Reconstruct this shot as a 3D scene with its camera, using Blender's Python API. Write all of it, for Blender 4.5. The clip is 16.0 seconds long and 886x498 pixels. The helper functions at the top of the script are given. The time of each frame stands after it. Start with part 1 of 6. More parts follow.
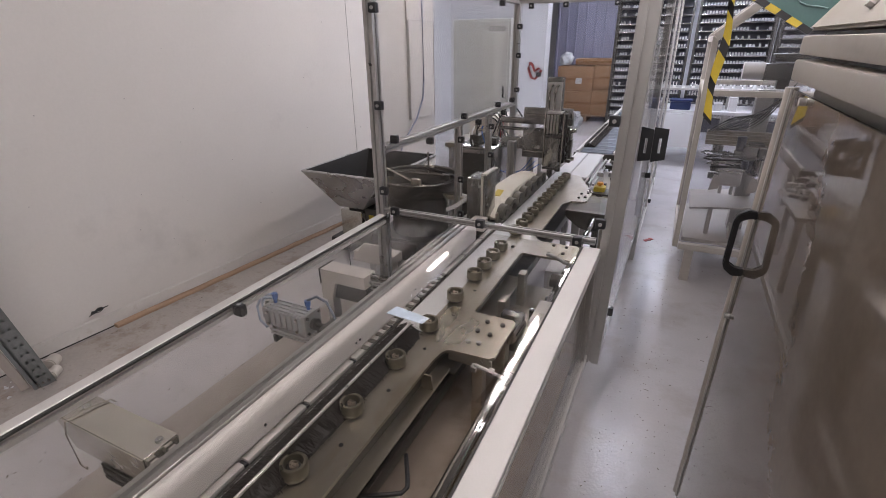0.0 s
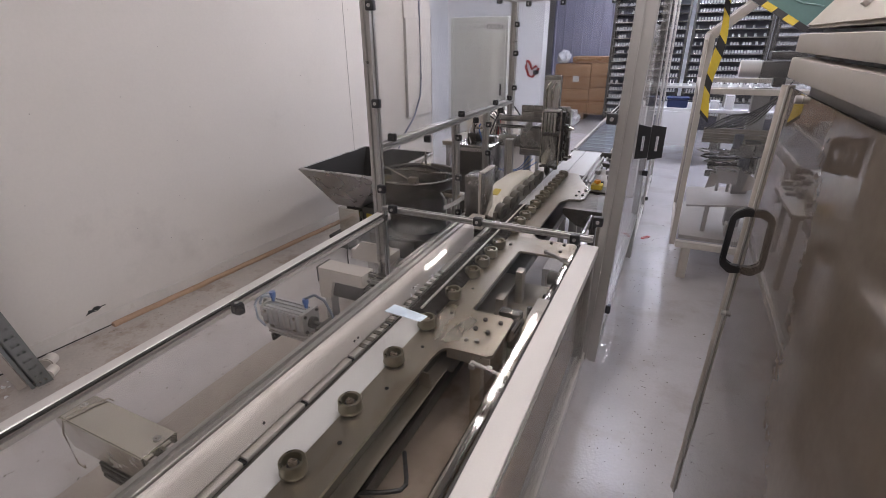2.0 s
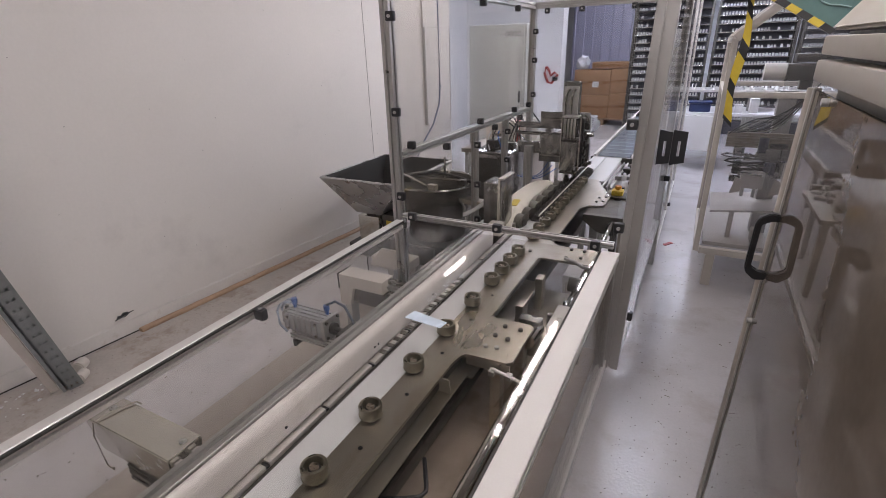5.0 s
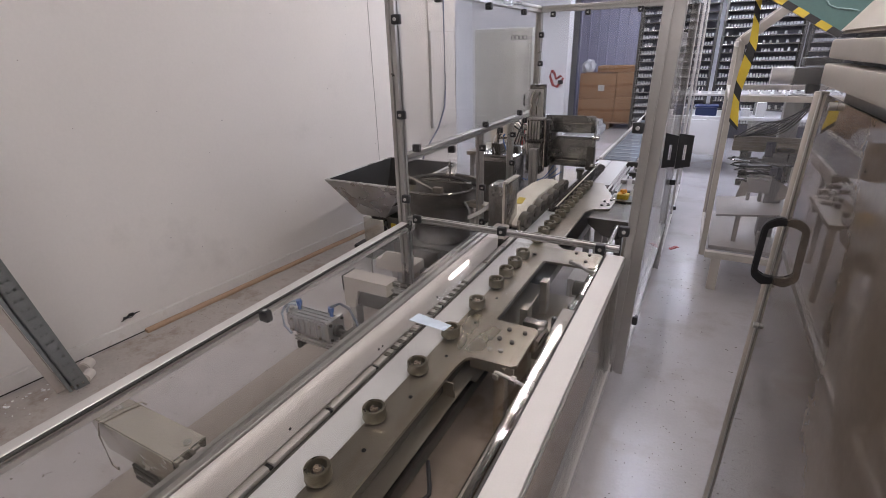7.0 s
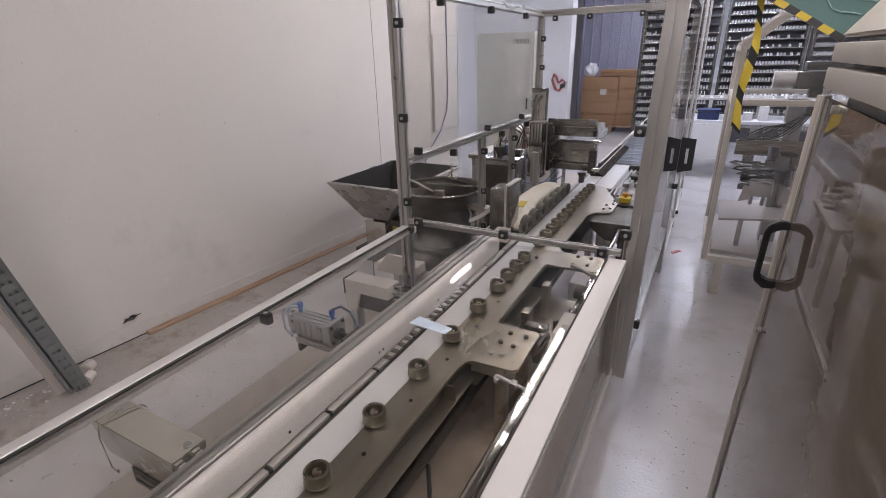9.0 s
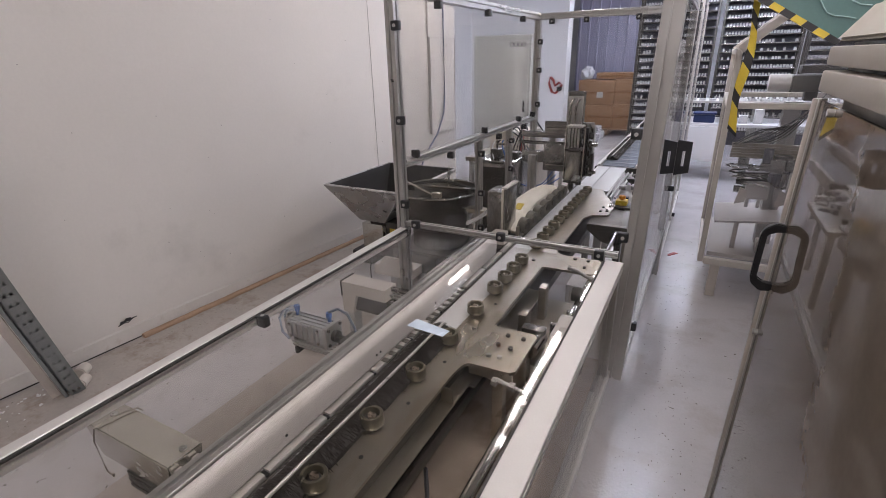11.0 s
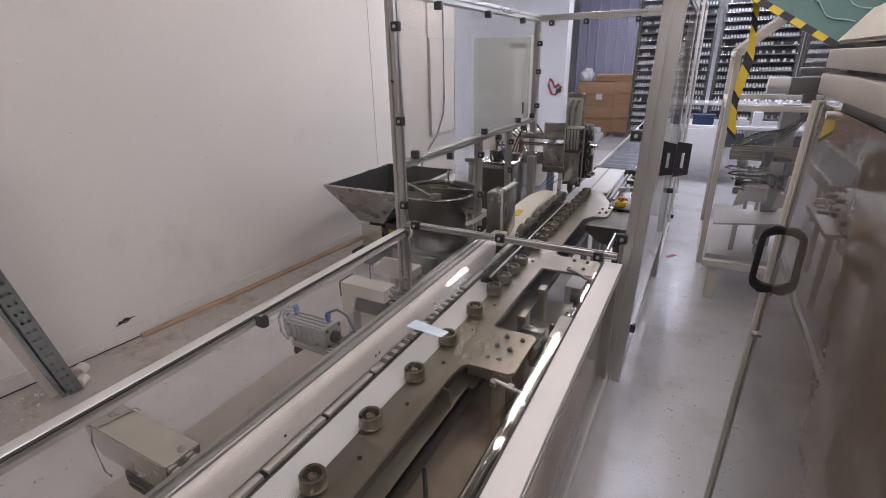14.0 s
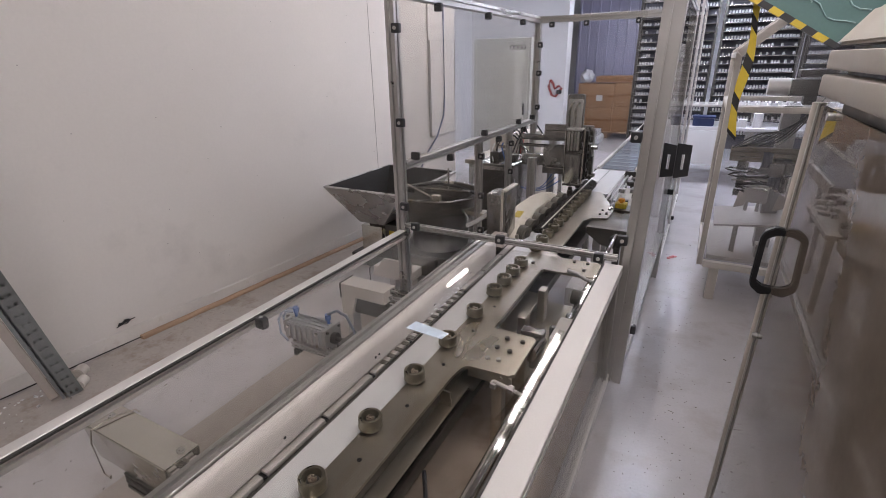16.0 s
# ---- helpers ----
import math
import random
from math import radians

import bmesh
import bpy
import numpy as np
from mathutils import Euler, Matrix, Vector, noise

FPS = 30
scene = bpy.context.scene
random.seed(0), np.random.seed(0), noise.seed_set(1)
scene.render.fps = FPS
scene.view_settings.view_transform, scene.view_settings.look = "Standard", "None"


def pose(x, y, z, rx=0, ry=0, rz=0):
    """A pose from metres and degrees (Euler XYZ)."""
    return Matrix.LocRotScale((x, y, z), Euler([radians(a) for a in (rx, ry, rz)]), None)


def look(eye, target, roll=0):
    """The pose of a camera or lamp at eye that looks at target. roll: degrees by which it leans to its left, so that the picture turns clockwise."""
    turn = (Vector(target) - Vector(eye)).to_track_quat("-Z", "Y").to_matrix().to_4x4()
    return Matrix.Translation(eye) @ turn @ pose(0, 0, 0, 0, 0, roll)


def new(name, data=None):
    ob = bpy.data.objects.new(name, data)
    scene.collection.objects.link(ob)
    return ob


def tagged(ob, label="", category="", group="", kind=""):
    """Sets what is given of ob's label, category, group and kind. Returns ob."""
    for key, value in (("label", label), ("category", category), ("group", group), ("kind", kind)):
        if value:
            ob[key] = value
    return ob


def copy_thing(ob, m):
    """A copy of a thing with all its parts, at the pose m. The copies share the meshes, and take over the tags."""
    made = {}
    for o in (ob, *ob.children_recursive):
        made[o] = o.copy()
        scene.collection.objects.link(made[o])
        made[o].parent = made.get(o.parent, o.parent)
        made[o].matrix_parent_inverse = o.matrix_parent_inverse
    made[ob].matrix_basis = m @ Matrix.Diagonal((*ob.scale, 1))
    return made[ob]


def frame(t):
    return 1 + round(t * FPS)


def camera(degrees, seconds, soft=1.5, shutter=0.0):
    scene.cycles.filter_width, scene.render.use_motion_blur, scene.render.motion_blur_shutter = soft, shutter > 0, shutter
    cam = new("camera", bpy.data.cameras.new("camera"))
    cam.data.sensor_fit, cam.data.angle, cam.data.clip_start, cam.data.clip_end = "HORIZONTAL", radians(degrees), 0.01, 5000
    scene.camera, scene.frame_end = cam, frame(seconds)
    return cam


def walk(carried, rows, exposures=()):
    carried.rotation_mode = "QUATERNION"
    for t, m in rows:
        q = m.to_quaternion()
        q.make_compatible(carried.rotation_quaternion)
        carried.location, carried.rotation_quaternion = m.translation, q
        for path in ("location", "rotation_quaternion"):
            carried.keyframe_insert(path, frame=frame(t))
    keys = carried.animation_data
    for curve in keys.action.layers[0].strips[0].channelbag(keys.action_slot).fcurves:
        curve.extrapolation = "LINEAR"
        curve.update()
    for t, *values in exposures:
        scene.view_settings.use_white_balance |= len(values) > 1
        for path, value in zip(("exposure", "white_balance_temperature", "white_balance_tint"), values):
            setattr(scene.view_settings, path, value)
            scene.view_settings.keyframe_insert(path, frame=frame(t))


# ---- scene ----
FOV = 85.58
cam = camera(FOV, 16.0, soft=0.75)
PATH = [
    (0, (0.0, 0.0, 1.65), (-0.799, 1.652, 0.856), -0.6),
    (0.5, (-0.001, 0.0, 1.65), (-0.796, 1.655, 0.857), -0.5),
    (1, (0.0, -0.001, 1.65), (-0.791, 1.655, 0.853), -0.5),
    (1.5, (-0.001, -0.002, 1.65), (-0.788, 1.653, 0.849), -0.5),
    (2, (0.0, -0.002, 1.65), (-0.789, 1.652, 0.849), -0.6),
    (2.5, (0.0, -0.003, 1.65), (-0.803, 1.645, 0.849), -0.9),
    (3, (0.001, -0.006, 1.652), (-0.816, 1.642, 0.867), -1.0),
    (3.5, (0.001, -0.006, 1.651), (-0.83, 1.636, 0.869), -1.2),
    (4, (0.002, -0.009, 1.652), (-0.847, 1.625, 0.872), -1.5),
    (6.5, (0.001, -0.008, 1.651), (-0.875, 1.62, 0.887), -1.6),
    (7, (0.002, -0.009, 1.651), (-0.882, 1.616, 0.89), -1.6),
    (7.5, (0.002, -0.01, 1.649), (-0.886, 1.616, 0.895), -1.6),
    (8, (0.002, -0.008, 1.649), (-0.888, 1.617, 0.896), -1.5),
    (8.5, (0.003, -0.006, 1.65), (-0.889, 1.619, 0.897), -1.6),
    (9, (0.003, -0.006, 1.649), (-0.89, 1.62, 0.901), -1.5),
    (11.5, (0.001, -0.006, 1.649), (-0.88, 1.631, 0.91), -1.3),
    (12, (0.001, -0.005, 1.649), (-0.879, 1.633, 0.911), -1.2),
    (12.5, (0.001, -0.006, 1.649), (-0.877, 1.634, 0.913), -1.2),
    (13, (0.001, -0.006, 1.649), (-0.878, 1.632, 0.912), -1.2),
    (13.5, (0.001, -0.006, 1.649), (-0.88, 1.631, 0.912), -1.2),
    (14, (0.0, -0.007, 1.648), (-0.88, 1.632, 0.913), -1.1),
    (14.5, (0.001, -0.005, 1.649), (-0.882, 1.633, 0.915), -1.1),
    (15, (0.001, -0.005, 1.649), (-0.883, 1.633, 0.916), -1.1),
    (15.5, (0.001, -0.004, 1.648), (-0.883, 1.634, 0.917), -1.1),
    (16, (0.0, -0.005, 1.648), (-0.882, 1.635, 0.918), -1.1),
]
walk(cam, [(t, look(eye, target, roll)) for t, eye, target, roll in PATH])

# ---- light ----
world = bpy.data.worlds.new("world")
scene.world = world
world.use_nodes = True
world.node_tree.nodes["Background"].inputs[0].default_value = (0.55, 0.6, 0.7, 1)
world.node_tree.nodes["Background"].inputs[1].default_value = 0.05
scene.view_settings.exposure = 0.0
NEAR_LAMP, FAR_LAMP = 54.0, 60.0

# ---- materials ----


def material(name, color, rough=0.5, metal=0.0, var=0.12, scale=8.0, bump=0.05, fine=120.0, stain=None, rough_var=0.1, stretch=(1, 1, 1), stain_size=2.0, stain_at=0.55, coat=0.0):
    """A procedural surface: base colour varied at two scales, stains, fine relief and uneven gloss."""
    m = bpy.data.materials.new(name)
    m.use_nodes = True
    nt = m.node_tree
    n, ln = nt.nodes, nt.links
    b = n["Principled BSDF"]
    tc = n.new("ShaderNodeTexCoord")
    mp = n.new("ShaderNodeMapping")
    mp.inputs["Scale"].default_value = stretch
    ln.new(tc.outputs["Object"], mp.inputs["Vector"])
    big = n.new("ShaderNodeTexNoise")
    big.inputs["Scale"].default_value, big.inputs["Detail"].default_value = scale, 6
    small = n.new("ShaderNodeTexNoise")
    small.inputs["Scale"].default_value, small.inputs["Detail"].default_value = fine, 3
    for t in (big, small):
        ln.new(mp.outputs[0], t.inputs["Vector"])
    add = n.new("ShaderNodeMath")
    add.operation = "MULTIPLY_ADD"
    ln.new(small.outputs[0], add.inputs[0])
    add.inputs[1].default_value = 0.4
    ln.new(big.outputs[0], add.inputs[2])
    ramp = n.new("ShaderNodeMapRange")
    ramp.inputs["From Min"].default_value, ramp.inputs["From Max"].default_value = 0.4, 1.0
    ramp.inputs["To Min"].default_value, ramp.inputs["To Max"].default_value = 1 - var, 1 + var
    ln.new(add.outputs[0], ramp.inputs["Value"])
    mul = n.new("ShaderNodeMix")
    mul.data_type, mul.blend_type = "RGBA", "MULTIPLY"
    mul.inputs["Factor"].default_value = 1
    mul.inputs["A"].default_value = (*color, 1)
    ln.new(ramp.outputs[0], mul.inputs["B"])
    out = mul.outputs["Result"]
    if stain:
        st = n.new("ShaderNodeTexNoise")
        st.inputs["Scale"].default_value, st.inputs["Detail"].default_value = stain_size, 8
        st.inputs["Roughness"].default_value = 0.65
        ln.new(mp.outputs[0], st.inputs["Vector"])
        cut = n.new("ShaderNodeMapRange")
        cut.inputs["From Min"].default_value, cut.inputs["From Max"].default_value = stain_at, stain_at + 0.13
        cut.inputs["To Max"].default_value = 0.7
        ln.new(st.outputs[0], cut.inputs["Value"])
        mix = n.new("ShaderNodeMix")
        mix.data_type = "RGBA"
        mix.inputs["B"].default_value = (*stain, 1)
        ln.new(cut.outputs[0], mix.inputs["Factor"])
        ln.new(out, mix.inputs["A"])
        out = mix.outputs["Result"]
    ln.new(out, b.inputs["Base Color"])
    rr = n.new("ShaderNodeMapRange")
    rr.inputs["From Min"].default_value, rr.inputs["From Max"].default_value = 0.3, 0.7
    rr.inputs["To Min"].default_value, rr.inputs["To Max"].default_value = max(0.02, rough - rough_var), min(1, rough + rough_var)
    ln.new(big.outputs[0], rr.inputs["Value"])
    ln.new(rr.outputs[0], b.inputs["Roughness"])
    b.inputs["Metallic"].default_value = metal
    b.inputs["Coat Weight"].default_value = coat
    if bump:
        bp = n.new("ShaderNodeBump")
        bp.inputs["Strength"].default_value, bp.inputs["Distance"].default_value = bump, 0.01
        ln.new(add.outputs[0], bp.inputs["Height"])
        ln.new(bp.outputs[0], b.inputs["Normal"])
    return m


def clear_sheet(name, tint, gloss, rough=0.004, veil=0.0, wave=0.008):
    """Thin clear plastic: lets light straight through, with a mirror gloss that grows towards grazing and a thin uneven
    whitish veil.
    """
    m = bpy.data.materials.new(name)
    m.use_nodes = True
    nt = m.node_tree
    n, ln = nt.nodes, nt.links
    n.remove(n["Principled BSDF"])
    tr = n.new("ShaderNodeBsdfTransparent")
    tr.inputs[0].default_value = (*tint, 1)
    tc = n.new("ShaderNodeTexCoord")
    body = tr.outputs[0]
    if veil:
        df = n.new("ShaderNodeBsdfDiffuse")
        df.inputs[0].default_value = (0.8, 0.8, 0.8, 1)
        smear = n.new("ShaderNodeTexNoise")
        smear.inputs["Scale"].default_value, smear.inputs["Detail"].default_value = 3.5, 5
        ln.new(tc.outputs["Object"], smear.inputs["Vector"])
        amount = n.new("ShaderNodeMapRange")
        amount.inputs["From Min"].default_value, amount.inputs["From Max"].default_value = 0.35, 0.7
        amount.inputs["To Min"].default_value, amount.inputs["To Max"].default_value = veil * 0.3, veil * 1.7
        ln.new(smear.outputs[0], amount.inputs["Value"])
        veil_mix = n.new("ShaderNodeMixShader")
        ln.new(amount.outputs[0], veil_mix.inputs[0])
        ln.new(tr.outputs[0], veil_mix.inputs[1])
        ln.new(df.outputs[0], veil_mix.inputs[2])
        body = veil_mix.outputs[0]
    gl = n.new("ShaderNodeBsdfGlossy")
    gl.inputs["Roughness"].default_value = rough
    wav = n.new("ShaderNodeTexNoise")
    wav.inputs["Scale"].default_value = 2.2
    bp = n.new("ShaderNodeBump")
    bp.inputs["Strength"].default_value, bp.inputs["Distance"].default_value = wave, 0.012
    ln.new(tc.outputs["Object"], wav.inputs["Vector"])
    ln.new(wav.outputs[0], bp.inputs["Height"])
    ln.new(bp.outputs[0], gl.inputs["Normal"])
    lw = n.new("ShaderNodeLayerWeight")
    lw.inputs["Blend"].default_value = 0.5
    pw = n.new("ShaderNodeMath")
    pw.operation = "POWER"
    pw.inputs[1].default_value = 3.0
    ln.new(lw.outputs["Facing"], pw.inputs[0])
    fr = n.new("ShaderNodeMath")
    fr.operation = "MULTIPLY_ADD"
    ln.new(pw.outputs[0], fr.inputs[0])
    fr.inputs[1].default_value, fr.inputs[2].default_value = 0.85 * gloss, 0.06 * gloss
    mx = n.new("ShaderNodeMixShader")
    ln.new(fr.outputs[0], mx.inputs[0])
    ln.new(body, mx.inputs[1])
    ln.new(gl.outputs[0], mx.inputs[2])
    ln.new(mx.outputs[0], n["Material Output"].inputs["Surface"])
    return m


def glow(name, color, strength):
    m = bpy.data.materials.new(name)
    m.use_nodes = True
    b = m.node_tree.nodes["Principled BSDF"]
    b.inputs["Base Color"].default_value = (0.8, 0.8, 0.8, 1)
    b.inputs["Emission Color"].default_value = (*color, 1)
    b.inputs["Emission Strength"].default_value = strength
    return m


WALL = material("wall_paint", (0.70, 0.665, 0.63), 0.7, 0, 0.05, 1.1, 0.04, 60, stain=(0.55, 0.52, 0.49), stain_size=0.9, stain_at=0.6)
SKIRTING = material("skirting_paint", (0.66, 0.63, 0.6), 0.6, 0, 0.08, 5, 0.05, 60, stain=(0.40, 0.33, 0.27), stain_size=5, stain_at=0.6)
GAP_DIRT = material("gap_dirt", (0.05, 0.042, 0.036), 0.9, 0, 0.3, 20, 0.05)
WHITE_WALL = material("white_wall", (0.78, 0.78, 0.8), 0.7, 0, 0.05, 2, 0.03)
FLOOR = material("floor_coating", (0.58, 0.555, 0.56), 0.15, 0, 0.09, 3.5, 0.32, 75, stain=(0.47, 0.43, 0.41), stain_size=2.6, stain_at=0.52, rough_var=0.08)
BARE = material("bare_concrete", (0.43, 0.385, 0.345), 0.75, 0, 0.2, 5, 0.1, 60, stain=(0.31, 0.26, 0.22), stain_size=5)
CEIL = material("ceiling_board", (0.22, 0.217, 0.213), 0.85, 0, 0.05)
ALU = material("anodised_aluminium", (0.50, 0.49, 0.475), 0.36, 0.8, 0.05, 6, 0.02, 200, stretch=(1, 0.1, 1))
ALU_LIGHT = material("pale_aluminium", (0.68, 0.655, 0.63), 0.48, 0.4, 0.05, 6, 0.02, 200)
GREY_STEEL = material("dull_stainless", (0.37, 0.36, 0.345), 0.22, 0.92, 0.12, 9, 0.03, 200)
STEEL = material("stainless_plate", (0.47, 0.43, 0.37), 0.31, 0.92, 0.16, 7, 0.012, 280, stretch=(1, 0.35, 1), stain=(0.36, 0.31, 0.24), stain_size=9, stain_at=0.5, rough_var=0.05)
CHROME = material("polished_chrome", (0.6, 0.57, 0.53), 0.1, 1.0, 0.05, 20, 0.0, 200, rough_var=0.04)
DARK_STEEL = material("oiled_steel", (0.11, 0.105, 0.097), 0.38, 0.6, 0.2, 14, 0.05, stain=(0.1, 0.085, 0.07), stain_size=8)
ROLLER = material("roller_steel", (0.30, 0.275, 0.215), 0.34, 0.88, 0.2, 30, 0.02, 260, stain=(0.17, 0.145, 0.105), stain_size=30)
BRASSY = material("worn_bolt", (0.5, 0.42, 0.34), 0.3, 0.9, 0.15, 60, 0.03)
GALV = material("galvanised_sheet", (0.60, 0.585, 0.54), 0.2, 0.95, 0.22, 5, 0.02, 60, stain=(0.46, 0.43, 0.36), stain_size=7, stretch=(1, 3, 1))
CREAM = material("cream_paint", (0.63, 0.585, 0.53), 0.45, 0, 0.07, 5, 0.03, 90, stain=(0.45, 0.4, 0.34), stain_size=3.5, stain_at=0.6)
# CREAM again with darker base and stain, for the near machine
DARK_CREAM = material("darker_cream_paint", (0.43, 0.39, 0.34), 0.45, 0, 0.07, 5, 0.03, 90, stain=(0.33, 0.29, 0.24), stain_size=3.5, stain_at=0.6)
SMALL_PART = material("small_part_white", (0.56, 0.555, 0.56), 0.5, 0, 0.15, 30, 0.03)
# lifted towards blue-grey to imitate haze over racks and pick unit
HAZY_GREY = material("hazy_blue_grey", (0.17, 0.17, 0.205), 0.6, 0, 0.15, 6, 0.03)
DIRT = material("dusty_floor", (0.44, 0.40, 0.365), 0.6, 0, 0.16, 5, 0.08, 60, stain=(0.27, 0.21, 0.165), stain_size=5, stain_at=0.5)
BEAM = material("white_plastic_cover", (0.76, 0.725, 0.70), 0.42, 0, 0.07, 5, 0.03, 70, stain=(0.62, 0.58, 0.54), stain_size=6, stain_at=0.6)
BELT = material("pale_belt", (0.72, 0.73, 0.74), 0.4, 0, 0.07, 6, 0.02, 90, stain=(0.55, 0.55, 0.55), stain_size=3, stretch=(1, 0.2, 1))
BLUE_BELT = material("slate_belt", (0.085, 0.10, 0.13), 0.6, 0, 0.2, 8, 0.03, 60, stain=(0.14, 0.16, 0.20), stretch=(3, 0.3, 1))
BLACK = material("black_plastic", (0.022, 0.022, 0.024), 0.4, 0, 0.2, 20, 0.03)
RUBBER = material("dark_rubber", (0.05, 0.047, 0.044), 0.7, 0, 0.25, 30, 0.06)
ROLLER_GREY = material("grey_rubber_roller", (0.17, 0.16, 0.14), 0.6, 0, 0.2, 30, 0.05)
BRISTLE = material("dark_bristles", (0.03, 0.025, 0.022), 0.55, 0, 0.35, 90, 0.1, 400)
CORE = material("brush_core", (0.75, 0.73, 0.7), 0.35, 0.6, 0.1, 20, 0.02)
YELLOW = material("yellow_label", (0.62, 0.46, 0.05), 0.5, 0, 0.08, 20, 0.02)
ORANGE = material("orange_knob", (0.8, 0.33, 0.03), 0.4, 0, 0.08, 20, 0.02)
REDP = material("red_plastic", (0.33, 0.045, 0.04), 0.4, 0, 0.15, 20, 0.02)
BLUE_PLASTIC = material("navy_plastic", (0.02, 0.035, 0.11), 0.45, 0, 0.15, 12, 0.03)
BLUE_FIT = material("blue_fitting", (0.08, 0.17, 0.45), 0.4, 0, 0.15, 30, 0.02)
CARD = material("cardboard", (0.42, 0.24, 0.13), 0.8, 0, 0.1, 5, 0.04, 50, stain=(0.33, 0.18, 0.1), stain_size=3)
PAPER = material("white_paper", (0.75, 0.75, 0.75), 0.7, 0, 0.04)
FILM = material("white_film", (0.75, 0.76, 0.8), 0.35, 0, 0.08, 10, 0.1, 30)
WOOD = material("raw_wood_strip", (0.40, 0.27, 0.18), 0.7, 0, 0.25, 6, 0.06, 70, stretch=(1, 0.1, 1), stain=(0.26, 0.16, 0.1))
CABINET = material("grey_green_enamel", (0.58, 0.59, 0.565), 0.45, 0, 0.05, 3, 0.02)
TEAL = material("teal_sheet", (0.085, 0.17, 0.16), 0.4, 0, 0.12, 4, 0.03)
PALE_TEAL = material("pale_teal_lines", (0.25, 0.38, 0.37), 0.4, 0, 0.1, 9, 0.02)
TINTED = material("smoked_brown_panel", (0.165, 0.132, 0.102), 0.02, 0, 0.15, 3, 0.0, 60, stain=(0.16, 0.132, 0.108), stain_size=2.5, rough_var=0.008)
TINTED.node_tree.nodes["Principled BSDF"].inputs["IOR"].default_value = 1.42
# colour of the bluish pane reflection over the far end
HAZE_BLUE = material("blue_grey_haze", (0.40, 0.40, 0.54), 0.4, 0, 0.12, 2, 0.03)
GLASS = clear_sheet("clear_polycarbonate", (0.94, 0.935, 0.925), 0.32)
GLASS_OLD = clear_sheet("hazy_polycarbonate", (0.92, 0.92, 0.93), 0.4, 0.02, veil=0.05, wave=0.02)
LAMP_NEAR = glow("tube_glow", (1.0, 0.922, 0.935), NEAR_LAMP)
LAMP_FAR = glow("cool_tube_glow", (0.78, 0.82, 1.0), FAR_LAMP)

# ---- mesh helpers ----
ORIGIN = {}


def thing(name, loc, label="", category="", group="", kind=""):
    ob = new(name)
    ob.empty_display_size = 0.05
    ob.location = loc
    ORIGIN[ob.name] = Vector(loc)
    return tagged(ob, label, category, group, kind)


def part(name, bm, mat, parent=None, label="", smooth=True):
    """Links a bmesh, given in world places, as one mesh under a thing or a part."""
    if parent:
        org = ORIGIN[parent.name]
        bmesh.ops.translate(bm, verts=bm.verts, vec=-org)
    bmesh.ops.recalc_face_normals(bm, faces=bm.faces)
    me = bpy.data.meshes.new(name)
    bm.to_mesh(me)
    bm.free()
    me.materials.append(mat)
    ob = new(name, me)
    if parent:
        ob.parent = parent
        ORIGIN[ob.name] = org
    else:
        ORIGIN[ob.name] = Vector((0, 0, 0))
    if smooth:
        for p in me.polygons:
            p.use_smooth = True
        me.set_sharp_from_angle(angle=radians(35))
    if label:
        ob["label"] = label
    return ob


def solo(name, bm, mat, label, category, loc=(0, 0, 0), group="", kind=""):
    """A top-level thing of one mesh, with its origin at loc."""
    bmesh.ops.translate(bm, verts=bm.verts, vec=-Vector(loc))
    ob = part(name, bm, mat)
    ob.location = loc
    return tagged(ob, label, category, group, kind)


def box(bm, x0, x1, y0, y1, z0, z1, bevel=0.0, turn=None):
    if not bevel:
        c = Vector(((x0 + x1) / 2, (y0 + y1) / 2, (z0 + z1) / 2))
        m = Matrix.Translation(c) @ (turn if turn else Matrix.Identity(4))
        d = Vector((x1 - x0, y1 - y0, z1 - z0)) / 2
        v = [bm.verts.new(m @ Vector((d.x * a, d.y * b, d.z * e))) for a, b, e in ((-1, -1, -1), (1, -1, -1), (1, 1, -1), (-1, 1, -1), (-1, -1, 1), (1, -1, 1), (1, 1, 1), (-1, 1, 1))]
        for f in ((0, 3, 2, 1), (4, 5, 6, 7), (0, 1, 5, 4), (1, 2, 6, 5), (2, 3, 7, 6), (3, 0, 4, 7)):
            bm.faces.new([v[i] for i in f])
        return bm
    vs = bmesh.ops.create_cube(bm, size=1)["verts"]
    c = Vector(((x0 + x1) / 2, (y0 + y1) / 2, (z0 + z1) / 2))
    for v in vs:
        v.co = Vector((v.co.x * (x1 - x0), v.co.y * (y1 - y0), v.co.z * (z1 - z0)))
    if bevel:
        es = list({e for v in vs for e in v.link_edges})
        out = bmesh.ops.bevel(bm, geom=es, offset=bevel, segments=2, affect="EDGES", profile=0.6)
        vs = list({v for f in out["faces"] for v in f.verts} | {v for v in vs if v.is_valid})
    m = Matrix.Translation(c) @ (turn if turn else Matrix.Identity(4))
    bmesh.ops.transform(bm, matrix=m, verts=vs)
    return bm


def cyl(bm, a, b, r, n=14, r2=None):
    a, b = Vector(a), Vector(b)
    d = b - a
    m = Matrix.Translation((a + b) / 2) @ d.to_track_quat("Z", "Y").to_matrix().to_4x4()
    bmesh.ops.create_cone(bm, cap_ends=True, segments=n, radius1=r, radius2=r if r2 is None else r2, depth=d.length, matrix=m)
    return bm


